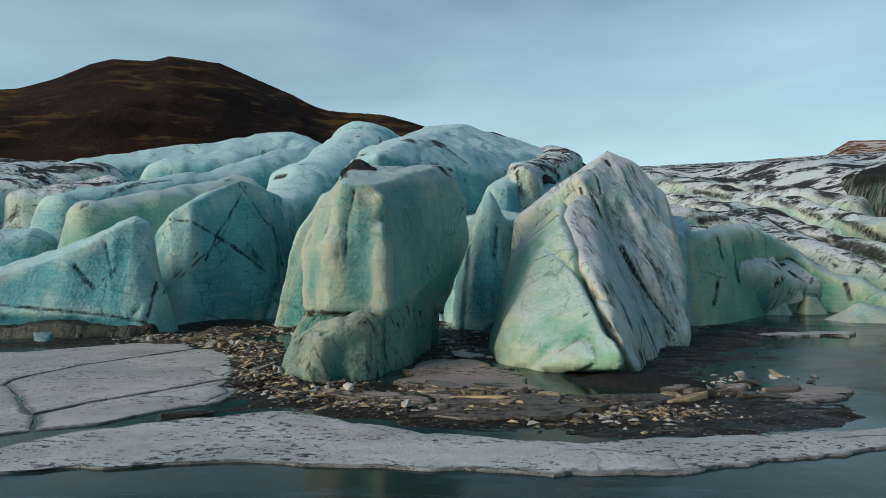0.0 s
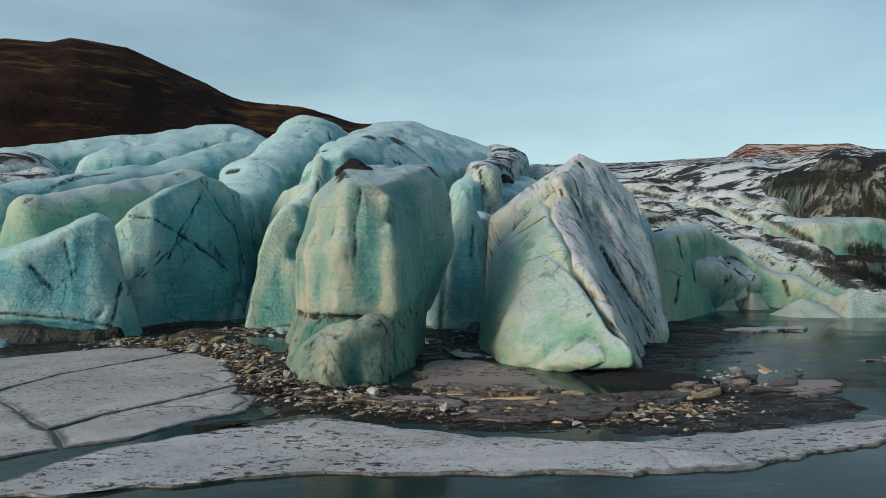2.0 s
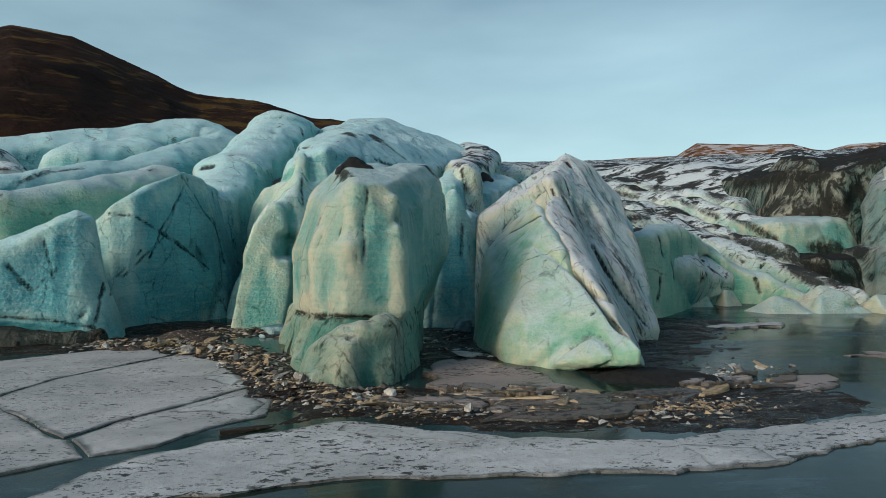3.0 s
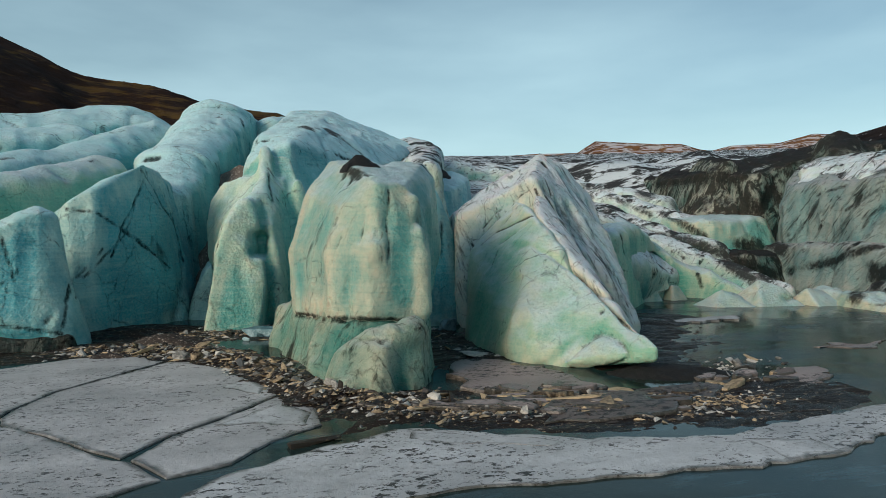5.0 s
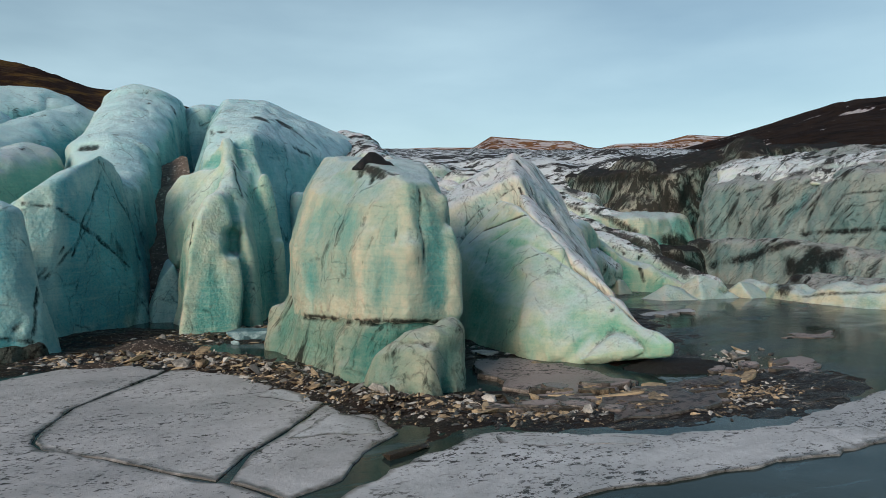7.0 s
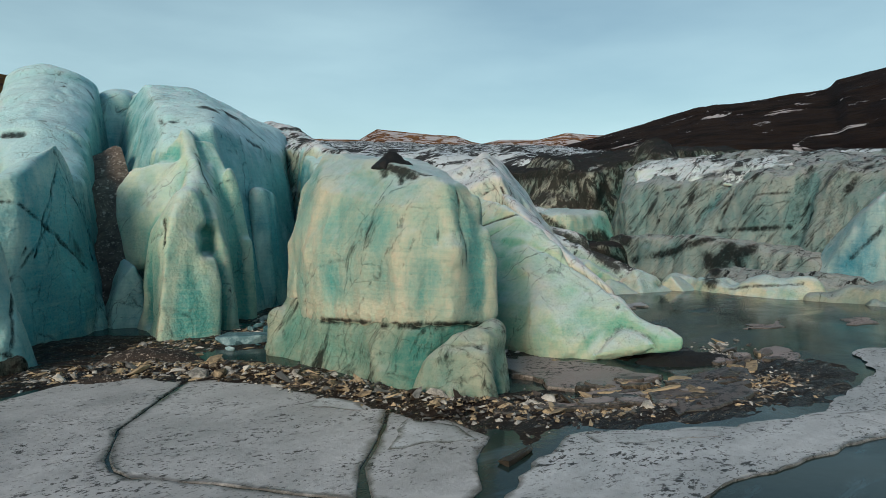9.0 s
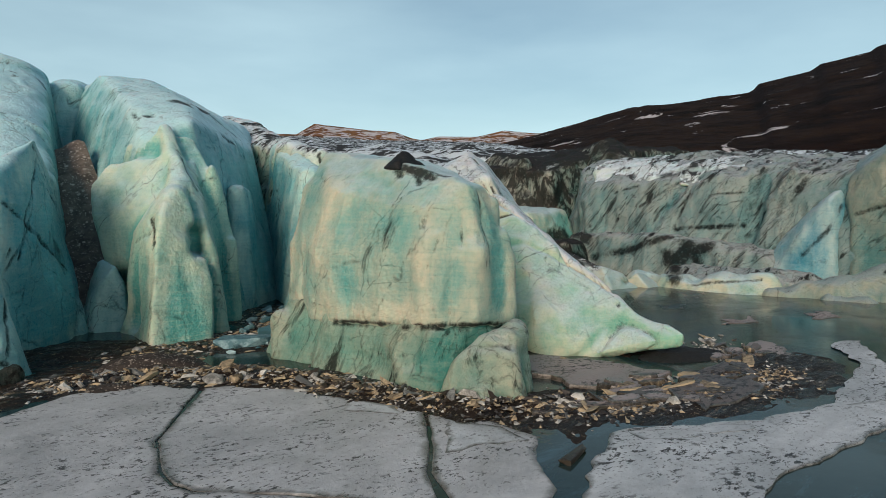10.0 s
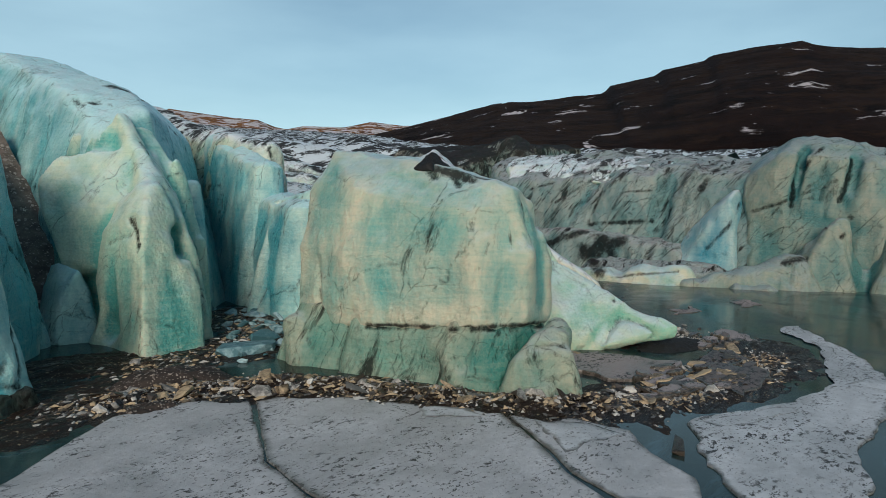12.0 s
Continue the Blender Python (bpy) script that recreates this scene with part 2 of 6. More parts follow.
ICE_WALL_BLUE = ice("blue_wall_ice", (0.015, 0.23, 0.33), (0.08, 0.43, 0.53), (0.44, 0.60, 0.58), (0.54, 0.66, 0.71), 0.6, 0.7, 0.58, (0.66, 0.0, 0.0), 0.3, 6.0, shade=0.8)


def lake_material():
    m, t, shader, place, normal = begin("dark_lake_water_with_thin_ice")
    skin = noise_of(t, place, 0.10, 6, 0.6, (1, 1.6, 1), (0, 0, 0.5), 0.6)
    streak = noise_of(t, place, 0.8, 6, 0.65, (0.35, 1.6, 1), (0, 0, 0.25), 0.5)
    c = mixed(t, ramp(t, skin, (0.38, 0.0), (0.62, 1.0)), (0.022, 0.034, 0.024), (0.012, 0.040, 0.052))
    c = mixed(t, ramp(t, streak, (0.53, 0.0), (0.70, 0.60)), c, (0.06, 0.12, 0.15))
    finish(t, shader, c, ramp(t, skin, (0.4, 0.06), (0.65, 0.30)), noise_of(t, place, 1.5, 5, 0.6), 0.08, 0.1)
    shader.inputs["IOR"].default_value = 1.33
    shader.inputs["Specular IOR Level"].default_value = 0.3
    return m


def sheet_material(name, colour, dirt_colour, amount):
    """Old lake ice: cloudy grey, black specks of blown silt in drifts, wet brown margins."""
    m, t, shader, place, normal = begin(name)
    cloudy = noise_of(t, place, 0.30, 7, 0.65, (0.7, 1.2, 1), (0, 0, 0.4), 0.5)
    c = mixed(t, ramp(t, cloudy, (0.32, 0.0), (0.68, 1.0)), tuple(0.55 * v for v in colour), colour)
    c = mixed(t, ramp(t, noise_of(t, place, 1.4, 6, 0.7), (0.40, 0.0), (0.75, 0.45)), c, tuple(0.5 * v for v in colour))
    drift = noise_of(t, place, 0.28, 5, 0.65, (0.6, 1.3, 1), (0, 0, 0.6))
    fleck = noise_of(t, place, 3.2, 5, 0.68, (0.8, 1.25, 1), (0, 0, 0.5), 0.2)
    dots = noise_of(t, place, 8.0, 3, 0.6, (0.7, 1.3, 1), (0, 0, 0.3))
    c = mixed(t, maths(t, "MULTIPLY", ramp(t, fleck, (0.60 - 0.03 * amount, 0.0), (0.625 - 0.03 * amount, 0.95)), ramp(t, drift, (0.47 - 0.06 * max(0, amount - 1), 0.0), (0.54 - 0.06 * max(0, amount - 1), 1.0))), c, dirt_colour)
    c = mixed(t, maths(t, "MULTIPLY", ramp(t, dots, (0.60, 0.0), (0.64, 0.9)), ramp(t, drift, (0.36, 0.0), (0.52, 1.0))), c, dirt_colour)
    margin = maths(t, "ADD", value_of(t, "rim"), maths(t, "MULTIPLY", maths(t, "SUBTRACT", noise_of(t, place, 1.1, 7, 0.7), 0.5), 1.6))
    wet = ramp(t, margin, (0.55, 0.0), (1.0, 0.8))
    c = mixed(t, wet, c, (0.05, 0.045, 0.035))
    finish(t, shader, c, mixed(t, wet, ramp(t, cloudy, (0.35, 0.40), (0.65, 0.7)), 0.2), noise_of(t, place, 2.5, 9, 0.74), 0.55, 0.08)
    return m


def silt_material():
    """Wet silt mixed with ice mush: dark brown mud in drawn-out layers, pale crumbs, shining wet hollows."""
    m, t, shader, place, normal = begin("wet_brown_silt")
    layers = noise_of(t, place, 0.7, 8, 0.72, (0.5, 1.8, 1), (0, 0, 0.25), 0.8)
    c = mixed(t, ramp(t, layers, (0.34, 0.0), (0.66, 1.0)), (0.003, 0.0025, 0.002), (0.026, 0.016, 0.011))
    c = mixed(t, ramp(t, noise_of(t, place, 1.3, 8, 0.75, (0.4, 1.7, 1), (0, 0, 0.2), 0.5), (0.60, 0.0), (0.66, 0.8)), c, (0.30, 0.25, 0.21))
    crumbs = noise_of(t, place, 7.0, 4, 0.7)
    c = mixed(t, ramp(t, crumbs, (0.60, 0.0), (0.66, 0.9)), c, (0.42, 0.33, 0.22))
    finish(t, shader, c, ramp(t, layers, (0.35, 0.12), (0.6, 0.75)), maths(t, "ADD", layers, maths(t, "MULTIPLY", crumbs, 0.4)), 0.8, 0.12)
    shader.inputs["Specular IOR Level"].default_value = 0.25
    return m


def rubble_material(name, dark, light, scale=3.0):
    """Broken ice or stone: mottled, and every piece with a shade of its own."""
    m, t, shader, place, normal = begin(name)
    each = t.nodes.new("ShaderNodeNewGeometry").outputs["Random Per Island"]
    thing = t.nodes.new("ShaderNodeObjectInfo").outputs["Random"]
    own = maths(t, "FRACT", maths(t, "ADD", each, thing))
    a = maths(t, "ADD", noise_of(t, place, scale, 6, 0.7), maths(t, "MULTIPLY", maths(t, "SUBTRACT", own, 0.55), 0.55))
    c = mixed(t, ramp(t, a, (0.35, 0.0), (0.70, 1.0)), dark, light)
    finish(t, shader, c, ramp(t, own, (0.0, 0.35), (1.0, 0.8)), noise_of(t, place, scale * 4, 5, 0.7), 0.6, 0.05)
    return m


def hill_material(name, low, high, sun_tint, sun_tint_from, snow, snow_at, fine=1.0):
    """Bare hill rock in level ledges, sunlight painted on gentler ground, patches of old snow."""
    m, t, shader, place, normal = begin(name)
    ledges = noise_of(t, place, 0.012 * fine, 8, 0.68, (0.5, 0.5, 1.8), (0.05, 0.03, 0))
    c = mixed(t, ramp(t, ledges, (0.38, 0.0), (0.62, 1.0)), low, high)
    up = t.nodes.new("ShaderNodeSeparateXYZ")
    t.links.new(normal, up.inputs[0])
    gentle = maths(t, "ADD", up.outputs["Z"], maths(t, "MULTIPLY", maths(t, "SUBTRACT", noise_of(t, place, 0.02 * fine, 8, 0.7, (0.5, 0.5, 2.5)), 0.5), 0.9))
    # warm low sun on gentler slopes, put into the hill's colour
    c = mixed(t, ramp(t, gentle, (sun_tint_from, 0.0), (sun_tint_from + 0.16, 0.9)), c, sun_tint)
    if snow:
        white = noise_of(t, place, 0.010 * fine, 7, 0.62, (0.6, 0.6, 1.6), (0.1, 0.0, 0.3), 0.8)
        c = mixed(t, ramp(t, maths(t, "ADD", white, maths(t, "MULTIPLY", gentle, 0.10)), (snow_at, 0.0), (snow_at + 0.03, 1.0)), c, (0.70, 0.66, 0.68))
    finish(t, shader, c, 0.9, noise_of(t, place, 0.03 * fine, 8, 0.7), 1.0, 12.0)
    shader.inputs["Specular IOR Level"].default_value = 0.1
    return m


HILL_WEST = hill_material("dark_sun_tinted_hill", (0.012, 0.006, 0.0045), (0.034, 0.016, 0.010), (0.11, 0.062, 0.016), 0.93, False, 1)
# the north hills' sunlit orange is put into their rock colour
HILL_NORTH = hill_material("red_snow_flecked_hill", (0.05, 0.022, 0.014), (0.26, 0.11, 0.045), (0.32, 0.15, 0.06), 0.92, True, 0.59, 3.5)
HILL_EAST = hill_material("dark_snow_patched_hill", (0.008, 0.005, 0.005), (0.022, 0.012, 0.010), (0.034, 0.019, 0.012), 0.9, True, 0.72, 2.6)
ASH = rubble_material("black_ash", (0.002, 0.002, 0.002), (0.007, 0.007, 0.007), 5.0)
LAKE = lake_material()
SHEET = sheet_material("grey_lake_ice", (0.66, 0.66, 0.67), (0.025, 0.022, 0.02), 1.0)
SHEET_WHITE = sheet_material("white_lake_ice", (0.74, 0.76, 0.78), (0.16, 0.16, 0.16), 0.1)
SHEET_BAND = sheet_material("pale_shore_ice", (0.72, 0.74, 0.76), (0.02, 0.019, 0.018), 1.4)
SLAB = sheet_material("dirty_slab_ice", (0.46, 0.38, 0.36), (0.016, 0.012, 0.009), 1.8)
SLAB_DARK = sheet_material("silt_covered_slab_ice", (0.20, 0.16, 0.145), (0.012, 0.009, 0.007), 3.0)
CHUNK_TAN = rubble_material("tan_dirty_ice", (0.03, 0.02, 0.012), (0.50, 0.38, 0.24), 3.5)
CHUNK_BLUE = rubble_material("pale_blue_ice_rubble", (0.06, 0.16, 0.19), (0.36, 0.52, 0.56), 2.5)
CHUNK_WHITE = rubble_material("grey_white_ice", (0.10, 0.10, 0.095), (0.56, 0.54, 0.50), 3.5)
ROCK_STONE = rubble_material("dark_wet_stone", (0.012, 0.011, 0.011), (0.06, 0.05, 0.045), 3.0)
SILT = silt_material()


def gravel_material(name, scale, ground, stone):
    """Rounded pale pebbles of mixed size in dark grit."""
    m, t, shader, place, normal = begin(name)
    c = mixed(t, ramp(t, noise_of(t, place, 1.2, 7, 0.7), (0.38, 0.0), (0.66, 1.0)), tuple(0.4 * v for v in ground), ground)
    height = None
    for k in (1.0, 2.3):
        cell = node(t, "TexVoronoi", Scale=scale * k)
        t.links.new(place, cell.inputs["Vector"])
        sizes = node(t, "SeparateColor")
        t.links.new(cell.outputs["Color"], sizes.inputs[0])
        far = maths(t, "SUBTRACT", cell.outputs["Distance"], maths(t, "MULTIPLY", sizes.outputs[0], 0.42))
        pebble = ramp(t, maths(t, "ADD", far, 0.5), (0.46, 1.0), (0.54, 0.0))
        c = mixed(t, pebble, c, mixed(t, sizes.outputs[1], tuple(0.25 * v for v in stone), stone))
        height = pebble if height is None else maths(t, "ADD", height, maths(t, "MULTIPLY", pebble, 0.4))
    finish(t, shader, c, 0.75, height, 0.8, 0.06)
    return m


GRAVEL = gravel_material("pale_pebbles_in_dark_grit", 4.0, (0.05, 0.036, 0.028), (0.40, 0.34, 0.29))
SCREE = gravel_material("grey_brown_scree", 2.6, (0.22, 0.17, 0.14), (0.55, 0.47, 0.41))

# ---- shaping: solid fields, turned into meshes ----
def lattice(ix, iy, iz):
    h = (ix * 374761393 + iy * 668265263 + iz * 1274126177) & 0xFFFFFFFF
    h = ((h ^ (h >> 13)) * 1103515245) & 0xFFFFFFFF
    return ((h ^ (h >> 16)) & 0xFFFF) / 32767.5 - 1.0


def smooth_noise(p, scale, stretch=(1, 1, 1), seed=0):
    """Value noise from -1 to 1 at the places p (n x 3)."""
    q = p * (np.array(stretch) / scale) + seed * 17.31 + 500.0
    i = np.floor(q).astype(np.int64)
    f = q - i
    f = f * f * f * (f * (f * 6 - 15) + 10)
    total = np.zeros(len(p))
    for dx in (0, 1):
        for dy in (0, 1):
            for dz in (0, 1):
                w = (f[:, 0] if dx else 1 - f[:, 0]) * (f[:, 1] if dy else 1 - f[:, 1]) * (f[:, 2] if dz else 1 - f[:, 2])
                total += w * lattice(i[:, 0] + dx, i[:, 1] + dy, i[:, 2] + dz)
    return total


def facets(points):
    """The planes of the convex hull of a few corner points."""
    bm = bmesh.new()
    for p in points:
        bm.verts.new(p)
    bmesh.ops.convex_hull(bm, input=bm.verts)
    planes = []
    for f in bm.faces:
        f.normal_update()
        n, d = f.normal.copy(), f.normal.dot(f.verts[0].co)
        if f.calc_area() > 1e-4 and not any((n - a).length < 0.02 and abs(d - b) < 0.05 for a, b in planes):
            planes.append((n, d))
    bm.free()
    c = sum((Vector(p) for p in points), Vector()) / len(points)
    return [(n, d) if n.dot(c) < d else (-n, -d) for n, d in planes]


def block(points):
    """A solid with the given corners."""
    planes = facets(points)

    def field(x, y, z):
        best = None
        for n, d in planes:
            e = n.x * x + n.y * y + n.z * z - d
            best = e if best is None else np.maximum(best, e, out=best)
        return best
    return field


def limb(a, b, ra, rb):
    """A round bar from a to b with two radii."""
    a, b = Vector(a), Vector(b)
    w = b - a
    ww = w.dot(w)

    def field(x, y, z):
        s = np.clip(((x - a.x) * w.x + (y - a.y) * w.y + (z - a.z) * w.z) / ww, 0, 1)
        return np.sqrt((x - a.x - s * w.x) ** 2 + (y - a.y - s * w.y) ** 2 + (z - a.z - s * w.z) ** 2) - (ra + s * (rb - ra))
    return field


def fin(nodes, batter=0.25, lean=0.0):
    """A ridge of ice along nodes (x, y, top, half width): steep battered sides, a rounded crest that leans over in x."""
    def field(x, y, z):
        best = None
        for (x0, y0, t0, w0), (x1, y1, t1, w1) in zip(nodes, nodes[1:]):
            dx, dy = x1 - x0, y1 - y0
            xs = x - lean * z
            s = np.clip(((xs - x0) * dx + (y - y0) * dy) / (dx * dx + dy * dy), 0, 1)
            far = np.sqrt((xs - x0 - s * dx) ** 2 + (y - y0 - s * dy) ** 2)
            top, wide = t0 + s * (t1 - t0), w0 + s * (w1 - w0)
            side = (far - wide - np.clip(top - z, 0, 40) * batter) * 0.95
            roof = (z - top) + 0.35 * far ** 2 / wide
            d = np.maximum(side, roof)
            best = d if best is None else np.minimum(best, d)
        return best
    return field


def union(*fields, soft=0.5):
    def field(x, y, z):
        d = fields[0](x, y, z)
        for f in fields[1:]:
            d = -soft * np.logaddexp(-d / soft, -f(x, y, z) / soft)
        return d
    return field


def carve(body, *cuts, soft=0.2):
    def field(x, y, z):
        d = body(x, y, z)
        for f in cuts:
            d = soft * np.logaddexp(d / soft, -f(x, y, z) / soft)
        return d
    return field


CORNERS = [(a, b, c) for a in (0, 1) for b in (0, 1) for c in (0, 1)]


def rounded(v, times):
    """Rounds edges and hollows of a sampled field."""
    for _ in range(times):
        for k in range(3):
            p = np.concatenate([np.take(v, [0], k), v, np.take(v, [-1], k)], k)
            n = v.shape[k]
            first, last = [slice(None)] * 3, [slice(None)] * 3
            first[k], last[k] = slice(0, n), slice(2, n + 2)
            v = 0.5 * v + 0.25 * (p[tuple(first)] + p[tuple(last)])
    return v


def solid(field, lo, hi, step, soft=0.3):
    """The surface of a field inside a box: places, outward normals, four-cornered faces."""
    axes = [np.arange(a, b + step, step) for a, b in zip(lo, hi)]
    x, y, z = np.meshgrid(*axes, indexing="ij")
    v = rounded(field(x, y, z), max(1, round(2 * (soft / step) ** 2)))
    nx, ny, nz = (n - 1 for n in v.shape)
    inside = v < 0
    count = sum(inside[a:a + nx, b:b + ny, c:c + nz].astype(np.int8) for a, b, c in CORNERS)
    cells = np.argwhere((count > 0) & (count < 8))
    index = np.full((nx, ny, nz), -1, dtype=np.int64)
    index[tuple(cells.T)] = np.arange(len(cells))
    corner = {c: v[tuple((cells + c).T)] for c in CORNERS}
    total, hits = np.zeros((len(cells), 3)), np.zeros(len(cells))
    for c in CORNERS:
        for k in range(3):
            if c[k]:
                continue
            e = tuple(1 if j == k else c[j] for j in range(3))
            a, b = corner[c], corner[e]
            cross = (a < 0) != (b < 0)
            s = np.where(cross, a / np.where(cross, a - b, 1.0), 0.0)
            p = np.array(c, float)[None, :].repeat(len(cells), 0)
            p[:, k] = s
            total += p * cross[:, None]
            hits += cross
    places = np.array(lo) + (cells + total / hits[:, None]) * step
    grads = np.gradient(v, step)
    normals = np.stack([g[tuple(cells.T)] for g in grads], 1)
    normals /= np.maximum(np.linalg.norm(normals, axis=1, keepdims=True), 1e-9)
    swell = rounded(v, max(2, round(2 * (0.7 / step) ** 2))) - v
    ridge = swell[tuple(cells.T)] / 0.12
    faces = []
    for k in range(3):
        i, j = [a for a in range(3) if a != k]
        a = inside
        first, second = [slice(None)] * 3, [slice(None)] * 3
        first[k], second[k] = slice(0, -1), slice(1, None)
        cross = np.argwhere(a[tuple(first)] != a[tuple(second)])
        ok = (cross[:, i] > 0) & (cross[:, j] > 0) & (cross[:, i] < index.shape[i]) & (cross[:, j] < index.shape[j])
        cross = cross[ok]
        quad = []
        for oi, oj in ((-1, -1), (0, -1), (0, 0), (-1, 0)):
            q = cross.copy()
            q[:, i] += oi
            q[:, j] += oj
            quad.append(index[tuple(q.T)])
        quad = np.stack(quad, 1)
        flip = inside[tuple(cross.T)]
        if k == 1:
            flip = ~flip
        quad[~flip] = quad[~flip][:, ::-1]
        faces.append(quad[(quad >= 0).all(1)])
    return places, normals, np.concatenate(faces), ridge


def mesh_of(name, places, faces, material):
    me = bpy.data.meshes.new(name)
    size = faces.shape[1]
    me.vertices.add(len(places))
    me.vertices.foreach_set("co", np.ascontiguousarray(places, dtype=np.float32).ravel())
    me.loops.add(faces.size)
    me.loops.foreach_set("vertex_index", np.ascontiguousarray(faces, dtype=np.int32).ravel())
    me.polygons.add(len(faces))
    me.polygons.foreach_set("loop_start", np.arange(0, faces.size, size, dtype=np.int32))
    me.polygons.foreach_set("use_smooth", np.ones(len(faces), dtype=bool))
    me.update(calc_edges=True)
    me.materials.append(material)
    return me


def melt(places, normals, step, rough, seed):
    """Pushes places along their normals: lumps, sharp upright flutes and small melt hollows. Also gives the push and how deep the fractures are."""
    push = 0.40 * smooth_noise(places, 4.0, (1, 1, 0.7), seed * 5)
    push += 0.30 * (0.5 - np.abs(smooth_noise(places, 2.6, (1, 1, 0.3), seed * 5 + 1)) * 1.6)
    push += 0.16 * (0.5 - np.abs(smooth_noise(places, 1.1, (1, 1, 0.4), seed * 5 + 2)) * 1.6)
    push += 0.13 * np.tanh(7.0 * smooth_noise(places, 3.2, (1, 1, 0.5), seed * 5 + 6))
    push += 0.07 * smooth_noise(places, 0.7, (1, 1, 1), seed * 5 + 3)
    if step < 0.3:
        push += 0.045 * (0.5 - np.abs(smooth_noise(places, 0.45, (1, 1, 0.8), seed * 5 + 4)) * 1.6)
    # a few narrow fractures, steep and bent, that gather ash
    bend = 0.5 * smooth_noise(places, 1.3, seed=seed * 5 + 7)
    deep = np.exp(-((smooth_noise(places, 5.0, (1, 1, 0.35), seed * 5 + 8) + 0.10 * bend) / (0.05 + 0.10 * step)) ** 2)
    deep = deep * np.clip(2.5 * smooth_noise(places, 4.0, seed=seed * 5 + 9), 0, 1)
    return places + normals * (rough * push - 0.16 * deep)[:, None], push, deep


def ash_at(places, strokes, least=0.0):
    """How close each place lies to the ash strokes: rows of (reach, strength, points along the stroke)."""
    ash = np.zeros(len(places))
    lo, hi = places.min(0), places.max(0)
    for reach, strength, points in strokes:
        reach = max(reach, least)
        points = [np.array(p, float) for p in points]
        for p, q in zip(points, points[1:]):
            if (np.maximum(p, q) + reach < lo).any() or (np.minimum(p, q) - reach > hi).any():
                continue
            near = np.flatnonzero(((places > np.minimum(p, q) - reach) & (places < np.maximum(p, q) + reach)).all(1))
            w, here = q - p, places[near]
            s = np.clip((here - p) @ w / max(w @ w, 1e-9), 0, 1)
            far = np.linalg.norm(here - p - s[:, None] * w, axis=1)
            ash[near] = np.maximum(ash[near], strength * np.clip(1.3 * (1 - far / reach), 0, 1))
    return ash


def ice_part(name, field, lo, hi, step, material, seed=0, rough=1.0, soft=0.3, rind=1.0, parent=None):
    places, normals, faces, ridge = solid(field, lo, hi, step, soft)
    places, push, deep = melt(places, normals, step, rough, seed)
    ash = np.maximum(ash_at(places, STROKES, 1.4 * step), 0.62 * deep)
    places = places - normals * (0.10 * ash)[:, None]
    me = mesh_of(name, places, faces, material)
    me.attributes.new("ridge", "FLOAT", "POINT").data.foreach_set("value", np.clip(0.45 + rind * (0.5 * ridge + 0.22 * push), 0, 1).astype(np.float32))
    me.attributes.new("ash", "FLOAT", "POINT").data.foreach_set("value", ash.astype(np.float32))
    ob = new(name, me)
    ob.parent = parent
    return ob


def serac(name, label, *args, category="glacier ice", **options):
    return tagged(ice_part(name, *args, **options), label, category, "seracs of the glacier front")


def cluster(name, label, base, category="glacier ice"):
    """An ice form of several parts, which are put under it."""
    ob = new(name)
    ob.location = base
    return tagged(ob, label, category, "seracs of the glacier front")


def under(parent, *parts):
    for p in parts:
        p.parent = parent
        p.matrix_parent_inverse = Matrix.Translation(-parent.location)


def grid_sheet(name, xs, ys, height, material):
    """A sheet over a net of plan places, with a height for each."""
    x, y = np.meshgrid(xs, ys, indexing="ij")
    z = height(x, y)
    n, m = x.shape
    i = np.arange(n * m).reshape(n, m)
    faces = np.stack([i[:-1, :-1], i[1:, :-1], i[1:, 1:], i[:-1, 1:]], -1).reshape(-1, 4)
    return new(name, mesh_of(name, np.stack([x, y, z], -1).reshape(-1, 3), faces, material))


def flat_noise(x, y, scale, seed=0):
    p = np.stack([x.ravel(), y.ravel(), np.zeros(x.size)], 1)
    return smooth_noise(p, scale, seed=seed).reshape(x.shape)


def rugged(x, y, scale, octaves=5, seed=0, rough=0.5):
    """Ridged hills, from 0 to about 1."""
    total, amp, norm = np.zeros_like(x), 1.0, 0.0
    for k in range(octaves):
        total += amp * (1 - np.abs(flat_noise(x, y, scale / 2 ** k, seed + k)))
        norm += amp
        amp *= rough
    return total / norm


def rolling(x, y, scale, octaves=5, seed=0, rough=0.5):
    total, amp = np.zeros_like(x), 1.0
    for k in range(octaves):
        total += amp * flat_noise(x, y, scale / 2 ** k, seed + k)
        amp *= rough
    return total

# ash seams on the ice, and a few shaded hollows painted dark: (reach, strength, points)
STROKES = []
